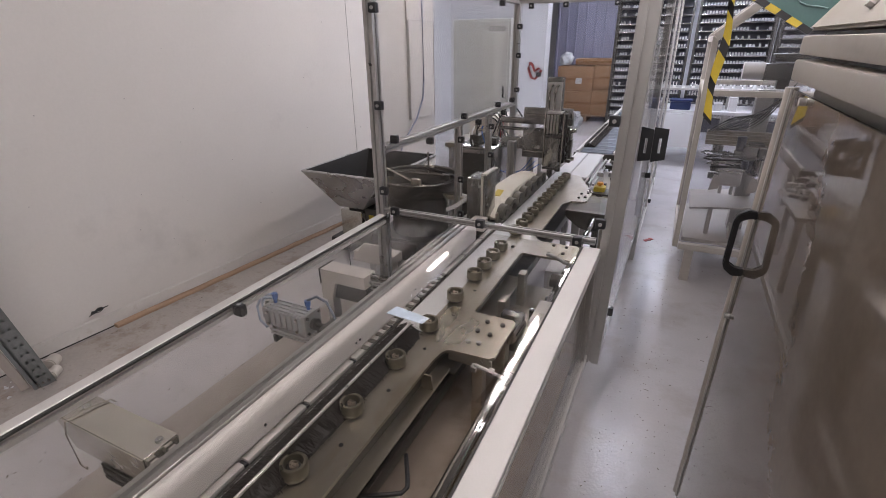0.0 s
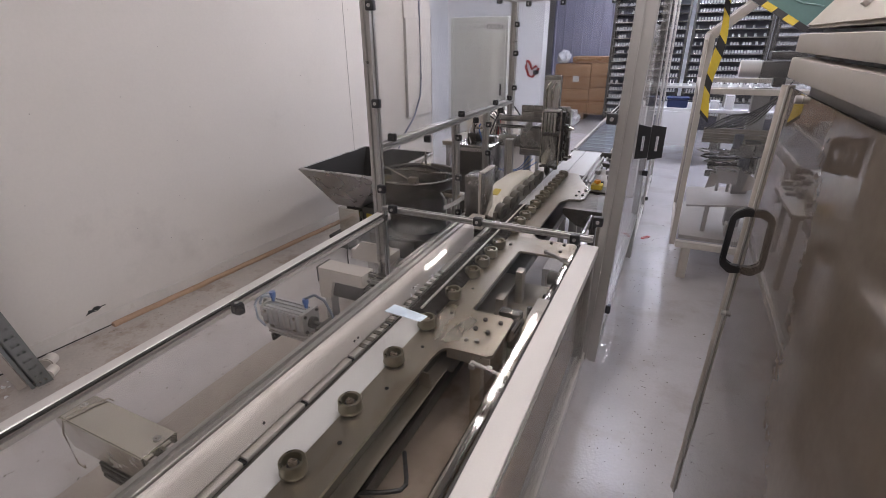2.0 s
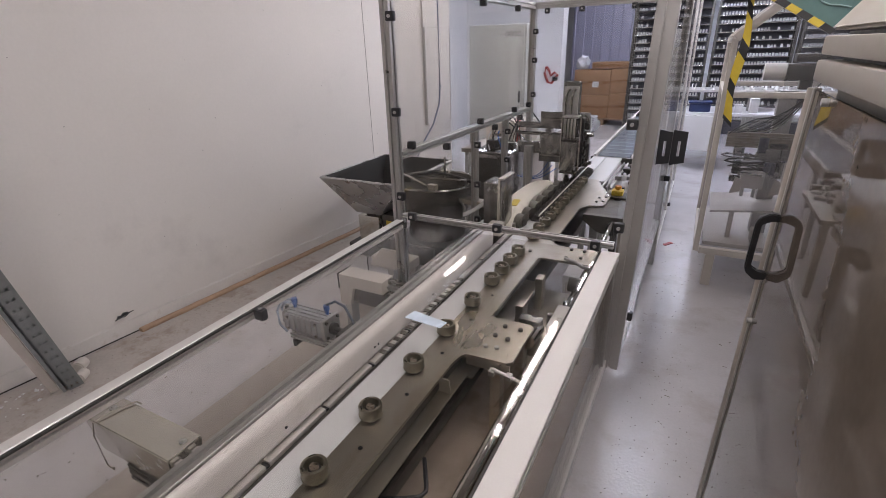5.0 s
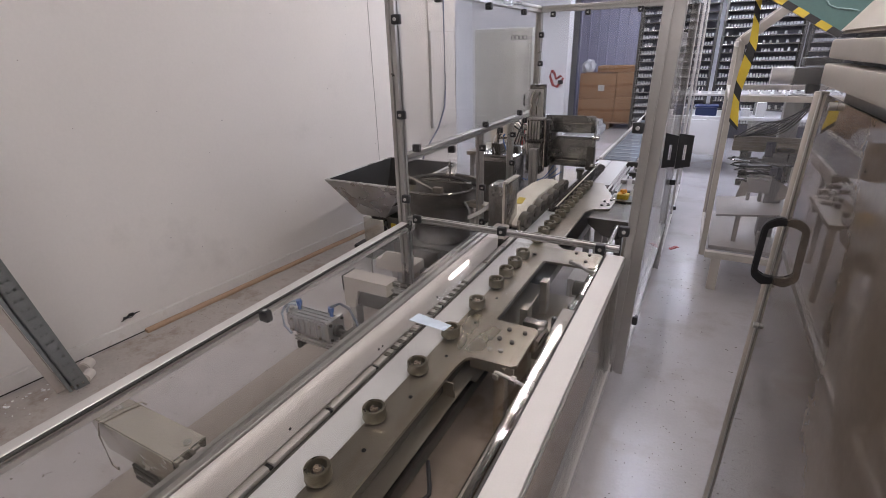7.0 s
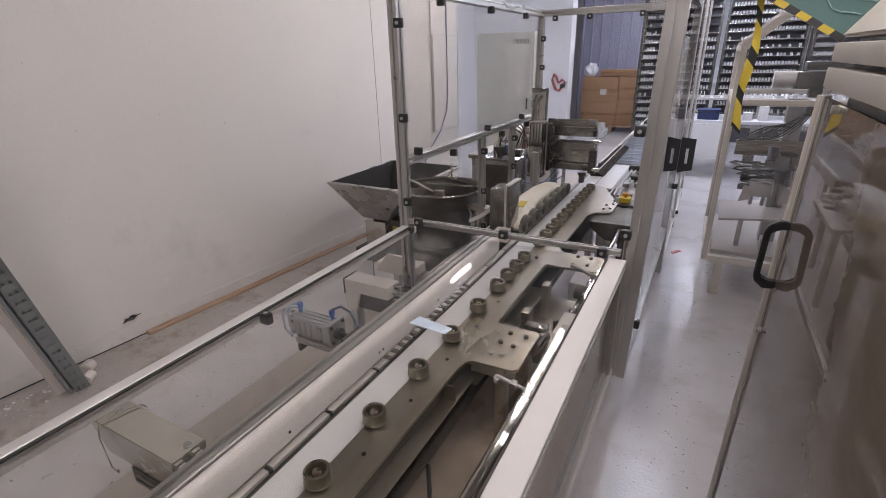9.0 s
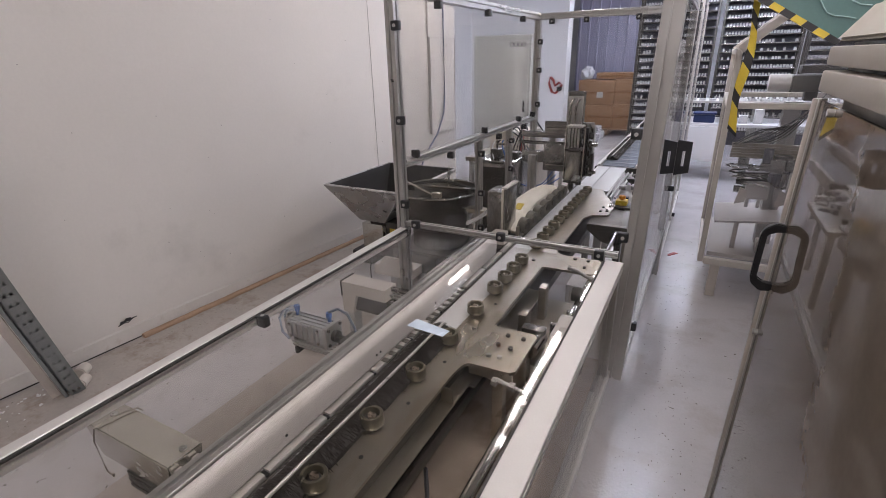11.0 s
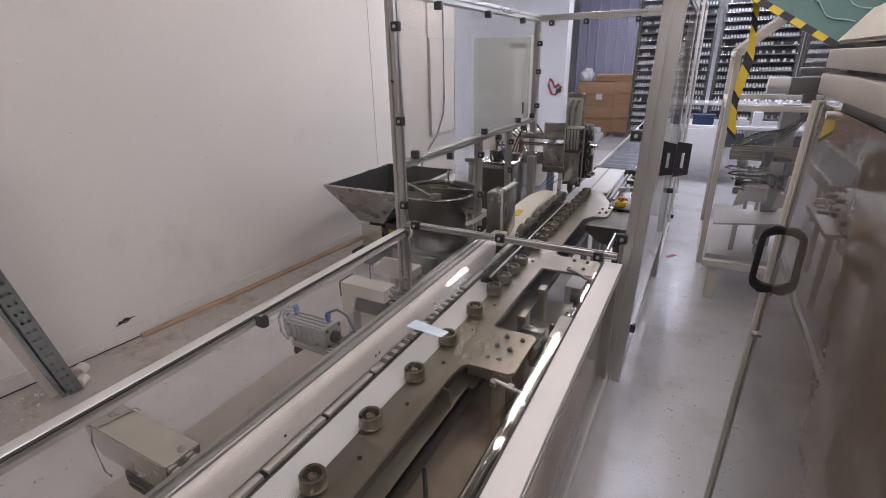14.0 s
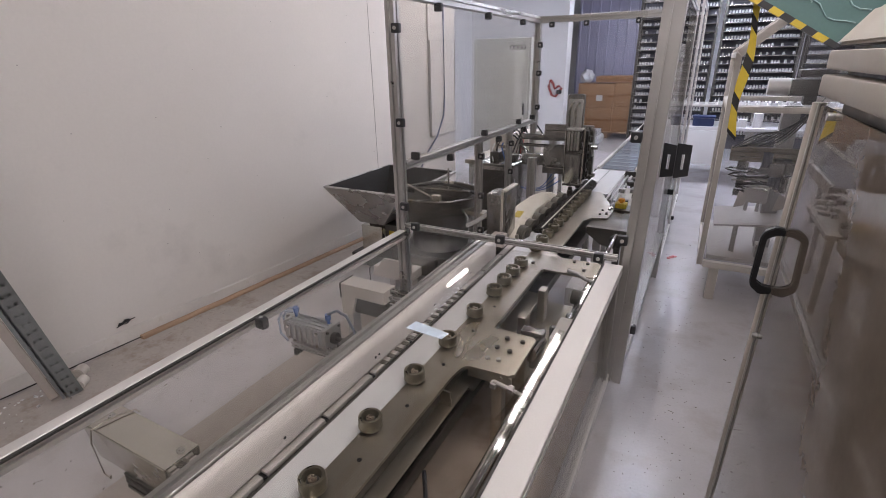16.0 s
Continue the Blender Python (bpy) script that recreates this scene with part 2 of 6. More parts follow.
def tube(bm, pts, r, n=8):
    """A bent round tube along points."""
    pts = [Vector(p) for p in pts]
    rings = []
    for i, p in enumerate(pts):
        d = (pts[min(i + 1, len(pts) - 1)] - pts[max(i - 1, 0)]).normalized()
        q = d.to_track_quat("Z", "Y")
        rings.append([bm.verts.new(p + q @ Vector((r * math.cos(k * math.tau / n), r * math.sin(k * math.tau / n), 0))) for k in range(n)])
    for s, t in zip(rings, rings[1:]):
        for k in range(n):
            bm.faces.new((s[k], s[(k + 1) % n], t[(k + 1) % n], t[k]))
    bm.faces.new(rings[0][::-1])
    bm.faces.new(rings[-1])
    return bm


def curve_pts(a, b, sag, n=12, side=(0, 0, -1)):
    a, b, side = Vector(a), Vector(b), Vector(side)
    return [a.lerp(b, i / n) + side * sag * math.sin(math.pi * i / n) for i in range(n + 1)]


def sweep(bm, outline, axis, a, b):
    """A straight bar with the given cross-section along axis 'x', 'y' or 'z'. Outline: (u, v) with u, v the other two axes in order."""
    def at(u, v, w):
        return {"x": (w, u, v), "y": (u, w, v), "z": (u, v, w)}[axis]
    r0 = [bm.verts.new(at(u, v, a)) for u, v in outline]
    r1 = [bm.verts.new(at(u, v, b)) for u, v in outline]
    k = len(outline)
    for i in range(k):
        bm.faces.new((r0[i], r0[(i + 1) % k], r1[(i + 1) % k], r1[i]))
    bm.faces.new(r0[::-1])
    bm.faces.new(r1)
    return bm


def slotted(u0, u1, v0, v1, s=0.005, d=0.011, sides="lrbt"):
    """Cross-section of a slotted aluminium profile."""
    cu, cv = (u0 + u1) / 2, (v0 + v1) / 2
    c = 0.002
    pts = [(u0 + c, v0)]
    pts += [(cu - s, v0), (cu - s, v0 + d), (cu + s, v0 + d), (cu + s, v0)] if "b" in sides else []
    pts += [(u1 - c, v0), (u1, v0 + c)]
    pts += [(u1, cv - s), (u1 - d, cv - s), (u1 - d, cv + s), (u1, cv + s)] if "r" in sides else []
    pts += [(u1, v1 - c), (u1 - c, v1)]
    pts += [(cu + s, v1), (cu + s, v1 - d), (cu - s, v1 - d), (cu - s, v1)] if "t" in sides else []
    pts += [(u0 + c, v1), (u0, v1 - c)]
    pts += [(u0, cv + s), (u0 + d, cv + s), (u0 + d, cv - s), (u0, cv - s)] if "l" in sides else []
    pts += [(u0, v0 + c)]
    return pts


def B():
    return bmesh.new()


# ---- room ----
def wall_x(y):
    return -3.17 + 0.082 * y


def along_wall(bm, d0, d1, y0, y1, z0, z1):
    """A bar that follows the long wall, from d0 to d1 metres off it."""
    return sweep(bm, [(wall_x(y0) + d0, y0), (wall_x(y0) + d1, y0), (wall_x(y1) + d1, y1), (wall_x(y1) + d0, y1)], "z", z0, z1)


WALL_END = 5.44


def room():
    bm = B()
    box(bm, -6, 6, -5, 16, -0.2, 0)
    tagged(part("floor", bm, FLOOR), "grey coated concrete floor, scuffed and glossy", "floor", kind="structure")
    bm = B()
    sweep(bm, [(-4.6, -4.0), (wall_x(-4.0), -4.0), (wall_x(WALL_END), WALL_END), (-4.6, WALL_END)], "z", 0, 3.1)
    tagged(part("wall_west", bm, WALL, smooth=False), "off-white painted wall with scuffs and faint seams", "wall", kind="structure")
    bm = B()
    box(bm, -4.8, -4.6, -4.2, 10.3, 0, 3.1)
    tagged(part("wall_west_recess", bm, WHITE_WALL), "white painted wall of the recess", "wall", kind="structure")
    bm = B()
    along_wall(bm, 0.002, 0.018, -4.0, WALL_END, 0.012, 0.100)
    bmesh.ops.bevel(bm, geom=[e for e in bm.edges if all(v.co.z > 0.09 for v in e.verts)], offset=0.005, segments=2, affect="EDGES")
    tagged(part("baseboard", bm, SKIRTING), "off-white painted skirting board, scuffed and chipped", "skirting", kind="structure")
    bm = B()
    along_wall(bm, 0.0, 0.012, -4.0, WALL_END, 0.0005, 0.0115)
    tagged(part("baseboard_gap", bm, GAP_DIRT), "dark dirty gap under the skirting board", "skirting", kind="structure")
    bm = B()
    n = 40
    prev = None
    rnd = random.Random(9)
    for i in range(n + 1):
        y = 1.44 + 4.0 * i / n
        o = wall_x(y) + 0.026 + rnd.uniform(-0.003, 0.003)
        row = [bm.verts.new((o + a, y, b)) for a, b in ((0, 0.002), (0.034, 0.002), (0.036, 0.016), (0.028, 0.027), (0.006, 0.03), (0, 0.022))]
        if prev:
            for j in range(6):
                bm.faces.new((prev[j], prev[(j + 1) % 6], row[(j + 1) % 6], row[j]))
        else:
            bm.faces.new(row[::-1])
        prev = row
    bm.faces.new(prev)
    solo("wooden_strip", bm, WOOD, "raw brown wooden strip lying along the skirting", "wood strip", (wall_x(3.4) + 0.04, 3.4, 0))
    bm = B()
    box(bm, -3.0, -2.56, 9.96, 10.3, 0, 3.1)
    tagged(part("wall_pier", bm, WHITE_WALL), "white painted wall pier", "wall", kind="structure")
    bm = B()
    box(bm, -4.6, -3.004, 10.0, 10.3, 0, 3.1)
    tagged(part("wall_north_return", bm, WHITE_WALL), "white painted end wall", "wall", kind="structure")
    bm = B()
    box(bm, -6, 6, 13, 13.2, 0, 3.1)
    tagged(part("wall_north", bm, WHITE_WALL), "white end wall beyond the racks", "wall", kind="structure")
    bm = B()
    box(bm, -6, 6, -4.2, -4, 0, 3.1)
    tagged(part("wall_south", bm, WALL), "plain painted wall", "wall", kind="structure")
    bm = B()
    box(bm, 4.5, 4.7, -4, 13, 0, 3.1)
    tagged(part("wall_east", bm, WALL), "plain painted wall", "wall", kind="structure")
    bm = B()
    box(bm, -6, 6, -4.2, 13.2, 3.1, 3.2)
    tagged(part("ceiling", bm, CEIL), "dark grey board ceiling", "ceiling", kind="structure")
    # added ribbed panel that imitates the bluish reflection in the panes
    bm = B()
    box(bm, -2.95, -1.55, 12.4, 12.46, 0.02, 2.9, 0.01)
    for i in range(7):
        cyl(bm, (-2.9 + i * 0.21, 12.39, 0.02), (-2.9 + i * 0.21, 12.39, 2.9), 0.02, 8)
    solo("blue_haze_panel", bm, HAZE_BLUE, "blue-grey ribbed panel standing in for a bluish pane reflection behind the cartons", "curtain", (-2.2, 12.4, 0))
    bm = B()
    a = [bm.verts.new((wall_x(y) + d, y, z)) for z in (0.0, 0.002) for y, d in ((0.2, 0.02), (0.2, 0.50), (2.4, 0.36), (5.4, 0.26), (5.4, 0.02))]
    bm.faces.new(a[4::-1])
    bm.faces.new(a[5:])
    for i in range(5):
        bm.faces.new((a[i], a[(i + 1) % 5], a[(i + 1) % 5 + 5], a[i + 5]))
    tagged(part("floor_edge", bm, DIRT), "dusty brown-stained strip of floor along the wall", "floor", kind="structure")
    # bare strip of floor under the machine's far side
    bm = B()
    box(bm, -1.98, -1.45, -2.0, 7.0, 0.0, 0.003)
    tagged(part("floor_strip", bm, BARE), "bare brown strip of worn floor under the machine", "floor", kind="structure")


def lamps():
    # first four placed from lid reflections; the others are unseen fill over the aisle
    spots = [(-0.975, 2.85, 4.26, 0), (-0.96, 2.54, 2.78, 0), (-0.927, 5.06, 6.04, 0), (-2.52, 4.78, 5.36, 0), (-0.2, 0.4, 1.6, 0), (0.0, -1.6, -0.4, 0), (1.2, -2.6, -1.4, 0), (0.5, 0.6, 1.8, 0), (0.4, -1.6, -0.4, 0)]
    # the lamp at x -3.7 is unseen, added to brighten the recess wall
    spots += [(-0.05, 4.1, 5.0, 2), (-3.7, 7.2, 8.2, 2), (-0.6, 7.0, 8.2, 1), (0.8, 7.0, 8.2, 1), (-2.2, 6.4, 7.4, 1), (2.4, 7.0, 8.2, 1), (0.1, 9.4, 10.6, 1), (-1.5, 10.2, 11.4, 1), (2.0, 9.6, 10.8, 1)]
    for x, a, b, far in spots:
        f = thing("ceiling_lamp", (x, (a + b) / 2, 2.75), "long white batten lamp hanging under the ceiling, some added as unseen fill", "ceiling lamp", "ceiling lamps")
        bm = B()
        box(bm, x - 0.06, x + 0.06, a, b, 2.79, 2.84, 0.008)
        for y in (a + 0.1, b - 0.1):
            cyl(bm, (x, y, 2.83), (x, y, 3.1), 0.004, 6)
        part("housing", bm, PAPER, f)
        bm = B()
        w = (0.022, 0.065, 0.035)[far]
        box(bm, x - w, x + w, a + 0.01, b - 0.01, 2.74, 2.788, 0.015)
        part("diffuser", bm, LAMP_FAR if far else LAMP_NEAR, f, "glowing diffuser")


room()
lamps()


# ---- conveyor with its clear lid ----
def clip(x, y, z, axis):
    """A black panel clip with its screw."""
    c = thing("panel_clip", (x, y, z), "small black plastic panel clip screwed to the aluminium frame", "clip", "panel clips")
    bm = B()
    box(bm, x - 0.019, x + 0.019, y - 0.013, y + 0.013, z - 0.019, z + 0.019, 0.006)
    block = part("block", bm, BLACK, c)
    bm = B()
    if axis == "z":
        cyl(bm, (x, y, z + 0.012), (x, y, z + 0.02), 0.007, 10)
    else:
        cyl(bm, (x, y - 0.018, z), (x, y - 0.009, z), 0.007, 10)
    part("screw", bm, ALU, block, "bright screw head")


def conveyor():
    c = thing("infeed_conveyor", (-0.7, 0.4, 0), "long infeed conveyor with pale belt, rollers and clear lid frame", "conveyor")
    y0, y1 = -2.6, 1.815
    bm = B()
    sweep(bm, slotted(-1.215, -1.178, 0.858, 0.9, s=0.006, d=0.010, sides="lr"), "y", y0, y1)
    part("left_rail", bm, ALU_LIGHT, c)
    bm = B()
    sweep(bm, slotted(-0.257, -0.19, 0.862, 0.9, sides="lr"), "y", y0, y1)
    part("right_rail", bm, ALU_LIGHT, c)
    bm = B()
    sweep(bm, slotted(-0.225, -0.19, 0.36, 0.4, sides="lrt"), "y", y0, y1)
    part("lower_rail", bm, ALU_LIGHT, c)
    for xs, xe, zs in ((-1.176, -1.168, 0.892), (-0.263, -0.2575, 0.884)):
        bm = B()
        box(bm, xs, xe, y0, y1 - 0.005, zs, 0.8985)
        part("seal", bm, RUBBER, c, "dark rubber seal")
    bm = B()
    box(bm, -1.167, -0.264, y0, y1 - 0.01, 0.893, 0.897)
    part("lid", bm, GLASS, c, "clear plastic lid", smooth=False)
    bm = B()
    box(bm, -0.2, -0.196, y0, y1, 0.395, 0.86)
    part("side_panel", bm, GLASS, c, "clear plastic side panel", smooth=False)
    # white rounded cover beam
    bm = B()
    prof = [(-0.800, 0.768), (-0.787, 0.772), (-0.785, 0.80)]
    prof += [(-0.811 + 0.026 * math.cos(a), 0.828 + 0.029 * math.sin(a)) for a in [i * math.pi / 16 for i in range(0, 9)]]
    prof += [(-0.813, 0.70), (-0.800, 0.70)]
    sweep(bm, prof, "y", y0, 1.99)
    part("cover_beam", bm, BEAM, c, "off-white rounded cover beam")
    bm = B()
    sweep(bm, slotted(-0.858, -0.814, 0.82, 0.864, s=0.006, d=0.012, sides="tl"), "y", y0, 1.99)
    part("beam_profile", bm, ALU, c)
    for y in [-0.5, 0.35, 0.62, 1.0, 1.02, 1.38, 1.7]:
        bm = B()
        cyl(bm, (-0.788, y, 0.80), (-0.783, y, 0.80), 0.004, 8)
        part("set_screw", bm, BLACK, c)
    # belt and slide plate
    bm = B()
    box(bm, -0.756, -0.655, y0, 4.25, 0.748, 0.757, 0.002)
    part("belt", bm, BELT, c, "pale plastic belt")
    bm = B()
    box(bm, -0.773, -0.757, y0, 3.4, 0.742, 0.746)
    part("belt_groove", bm, DARK_STEEL, c, "dark greasy groove beside the belt")
    for i in range(12):
        bm = B()
        a = -0.10 + i * 0.216
        box(bm, -0.799, -0.776, a, a + 0.203, 0.746, 0.757, 0.001)
        part("ledge_strip", bm, ALU_LIGHT, c, "pale ledge strip")
        bm = B()
        box(bm, -0.797, -0.775, a + 0.204, a + 0.215, 0.746, 0.752)
        part("ledge_joint", bm, BLACK, c)
    for i in range(15):
        bm = B()
        a = 1.03 + i * 0.041
        box(bm, -0.793, -0.768, a, a + 0.018, 0.7575, 0.760)
        part("guide_block", bm, ROLLER_GREY, c)
    # roller plate with its tabs and cut corners
    bm = B()
    pts = [(-0.655, y0), (-0.55, y0), (-0.55, 1.06)]
    pts += [(-0.52 + 0.025 * math.cos(a), 1.1 + 0.03 * math.sin(a)) for a in (math.pi, 2.6, 2.1, 1.7)]
    pts += [(-0.40, 1.135), (-0.385, 1.15), (-0.385, 1.36), (-0.40, 1.375), (-0.535, 1.375), (-0.545, 1.39), (-0.545, 1.93), (-0.535, 1.945), (-0.33, 1.945), (-0.315, 1.96), (-0.315, 2.10), (-0.33, 2.115), (-0.50, 2.115), (-0.535, 2.15), (-0.535, 2.72), (-0.5, 2.80), (-0.43, 2.82), (-0.415, 2.84), (-0.415, 3.05), (-0.43, 3.07), (-0.52, 3.30), (-0.56, 3.42), (-0.655, 3.42)]
    sweep(bm, pts, "z", 0.758, 0.768)
    part("roller_plate", bm, STEEL, c, "scuffed stainless roller plate", smooth=False)
    bm = B()
    box(bm, -0.585, -0.565, y0, 3.3, 0.708, 0.757)
    part("plate_web", bm, DARK_STEEL, c)
    bm = B()
    sweep(bm, [(-0.60, 0.70), (-0.522, 0.70), (-0.518, 0.704), (-0.518, 0.707), (-0.60, 0.707)], "y", y0, 1.12)
    sweep(bm, [(-0.60, 0.66), (-0.522, 0.66), (-0.518, 0.664), (-0.518, 0.667), (-0.60, 0.667)], "y", 1.15, 1.9)
    part("lower_flange", bm, STEEL, c, "scuffed stainless lower flange")
    bm = B()
    sweep(bm, [(-0.56, 0.757), (-0.56, 0.708), (-0.522, 0.708), (-0.528, 0.757)], "y", 1.0, 1.006)
    part("gusset_plate", bm, STEEL, c)
    ys = [-0.09, 0.126, 0.342, 0.558, 0.774, 0.995, 1.21, 1.427, 1.616, 1.728, 1.832, 1.939]
    ys += [2.16 + 0.1035 * i for i in range(12)]
    first = None
    for y in ys:
        if first is None:
            first = roller(-0.641, y)
            r0 = first
        else:
            r0 = copy_thing(first, Matrix.Translation((-0.641, y, 0.768)))
    for y in [0.22, 0.45, 0.67, 0.885, 1.10, 1.32, 1.52]:
        bm = B()
        cyl(bm, (-0.6, y, 0.767), (-0.6, y, 0.7695), 0.006, 10)
        part("hole_plug", bm, BLACK, c)
    for x, y in [(-0.49, 1.19), (-0.455, 1.195), (-0.485, 1.26), (-0.44, 1.255), (-0.475, 1.325), (-0.42, 1.325), (-0.43, 1.98), (-0.37, 2.0), (-0.43, 2.08), (-0.37, 2.08), (-0.47, 2.88), (-0.435, 2.9), (-0.47, 2.97), (-0.435, 3.0), (-0.6, 1.99)]:
        bm = B()
        cyl(bm, (x, y, 0.767), (x, y, 0.776), 0.008, 10)
        cyl(bm, (x, y, 0.775), (x, y, 0.777), 0.004, 6)
        part("bolt", bm, DARK_STEEL if y > 1.2 else ALU, c)
    # frame beneath
    bm = B()
    box(bm, -0.82, -0.77, y0, 4.0, 0.6, 0.70, 0.004)
    box(bm, -0.79, -0.56, y0, 4.0, 0.55, 0.6, 0.004)
    box(bm, -0.775, -0.66, y0, 4.0, 0.735, 0.745)
    part("under_frame", bm, DARK_STEEL, c)
    for y in (-0.9, 0.55, 1.35, 2.4, 3.6):
        bm = B()
        sweep(bm, slotted(-0.7, -0.655, y, y + 0.045), "z", 0.02, 0.56)
        leg = part("leg", bm, ALU, c)
        bm = B()
        cyl(bm, (-0.678, y + 0.022, 0), (-0.678, y + 0.022, 0.02), 0.035, 14)
        part("foot", bm, BLACK, leg)
    for x, y, z in ((-1.215, -0.6, 0.02), (-0.235, -0.6, 0.02), (-0.235, 1.76, 0.36)):
        bm = B()
        sweep(bm, slotted(x, x + 0.04, y, y + 0.04), "z", z, 0.861)
        post = part("corner_post", bm, ALU, c)
        if z < 0.1:
            bm = B()
            cyl(bm, (x + 0.02, y + 0.02, 0), (x + 0.02, y + 0.02, 0.02), 0.03, 12)
            part("foot", bm, BLACK, post)
    # hollow under the plate: tray, braces, cylinder, rods
    bm = B()
    box(bm, -0.64, -0.23, y0, 1.8, 0.44, 0.45, 0.002)
    part("drip_tray", bm, material("rusty_tray", (0.42, 0.345, 0.285), 0.5, 0.1, 0.25, 6, 0.05, 60, stain=(0.22, 0.165, 0.125), stain_size=5), c, "brown stained drip tray")
    bm = B()
    box(bm, -0.535, -0.39, 1.136, 1.144, 0.725, 0.757, 0.002)
    box(bm, -0.46, -0.425, 1.15, 1.19, 0.42, 0.757, 0.003)
    box(bm, -0.50, -0.40, 1.3, 1.345, 0.42, 0.757, 0.003)
    box(bm, -0.50, -0.47, 1.5, 1.56, 0.42, 0.757, 0.003)
    box(bm, -0.50, -0.47, 1.75, 1.8, 0.42, 0.757, 0.003)
    part("bracket", bm, STEEL, c)
    bm = B()
    tube(bm, [(-0.56, 0.67, 0.62), (-0.50, 0.70, 0.62), (-0.47, 0.72, 0.62), (-0.465, 0.74, 0.62), (-0.475, 0.76, 0.62), (-0.52, 0.83, 0.62)], 0.006)
    part("hook_rod", bm, BLACK, c)
    bm = B()
    cyl(bm, (-0.318, -2.5, 0.775), (-0.318, 1.02, 0.775), 0.02, 24)
    cyl(bm, (-0.33, 1.2, 0.74), (-0.33, 2.6, 0.74), 0.012, 16)
    part("guide_rod", bm, CHROME, c, "polished chrome shaft")
    bm = B()
    cyl(bm, (-0.395, 1.32, 0.735), (-0.395, 1.44, 0.72), 0.026, 18)
    cyl(bm, (-0.33, 1.32, 0.73), (-0.33, 1.46, 0.73), 0.02, 16)
    part("air_cylinder", bm, CHROME, c, "bright air cylinder")
    bm = B()
    cyl(bm, (-0.44, 1.12, 0.745), (-0.33, 1.12, 0.72), 0.007, 10)
    for x in (-0.44, -0.385, -0.33):
        cyl(bm, (x - 0.008, 1.12, 0.735), (x + 0.008, 1.12, 0.733), 0.014, 6)
    part("link_rod", bm, ALU, c)
    bm = B()
    cyl(bm, (-0.34, 1.05, 0.72), (-0.29, 1.05, 0.72), 0.035, 18)
    cyl(bm, (-0.36, 1.75, 0.76), (-0.3, 1.75, 0.76), 0.03, 18)
    part("bearing", bm, DARK_STEEL, c)
    for x, y0b, y1b, z0, z1 in ((-0.40, 1.58, 1.6, 0.45, 0.70), (-0.36, 1.66, 1.68, 0.45, 0.72), (-0.46, 1.42, 1.46, 0.45, 0.757)):
        bm = B()
        box(bm, x, x + 0.08, y0b, y1b, z0, z1, 0.003)
        part("stay", bm, GREY_STEEL, c)
    bm = B()
    box(bm, -0.54, -0.30, 1.30, 1.95, 0.60, 0.61, 0.002)
    part("motor_plate", bm, STEEL, c)
    bm = B()
    box(bm, -0.345, -0.285, 1.36, 1.52, 0.70, 0.79, 0.008)
    part("motor_box", bm, ALU_LIGHT, c)
    bm = B()
    box(bm, -0.30, -0.286, 1.515, 1.54, 0.70, 0.79, 0.004)
    part("motor_cap", bm, BLACK, c)
    bm = B()
    tube(bm, [(-0.43, 1.96, 0.775), (-0.38, 1.93, 0.78), (-0.34, 1.90, 0.775), (-0.30, 1.87, 0.785)], 0.008, 8)
    part("end_link", bm, ALU, c)
    # bent clear guard strip under the lid beside the right rail
    bm = B()
    prev = None
    for i in range(13):
        k = i / 12
        y = 0.86 + 0.47 * k
        o = -0.292 - 0.03 * (1 - k) ** 2
        row = [bm.verts.new((o + a, y, 0.846 + b)) for a, b in ((-0.011, 0), (0.011, 0), (0.011, 0.003), (-0.011, 0.003))]
        if prev:
            for j in range(4):
                bm.faces.new((prev[j], prev[(j + 1) % 4], row[(j + 1) % 4], row[j]))
        else:
            bm.faces.new(row[::-1])
        prev = row
    bm.faces.new(prev)
    part("guard_strip", bm, GLASS, c, "clear bent guard strip", smooth=False)
    bm = B()
    cyl(bm, (-0.286, 0.919, 0.85), (-0.286, 0.919, 0.862), 0.011, 12)
    cyl(bm, (-0.286, 0.919, 0.858), (-0.292, 0.985, 0.856), 0.004, 8)
    part("ring_screw", bm, ALU, c)
    # tape on the lid
    bm = B()
    a, b = Vector((-0.697, 1.075, 0.899)), Vector((-0.571, 1.062, 0.899))
    w = Vector((0.004, 0.024, 0))
    vs = [bm.verts.new(p) for p in (a - w, b - w * 0.8, b + w * 0.7, a + w)]
    f = bm.faces.new(vs)
    ext = bmesh.ops.extrude_face_region(bm, geom=[f])
    bmesh.ops.translate(bm, verts=[v for v in ext["geom"] if isinstance(v, bmesh.types.BMVert)], vec=(0, 0, 0.001))
    solo("tape_piece", bm, material("pale_blue_tape", (0.62, 0.72, 0.82), 0.2, 0, 0.1, 30, 0.05), "strip of pale blue glossy tape stuck on the clear lid", "tape", (-0.63, 1.07, 0.898))
    for y in (-0.2, 0.903):
        clip(-1.152, y, 0.88, "z")
    return c


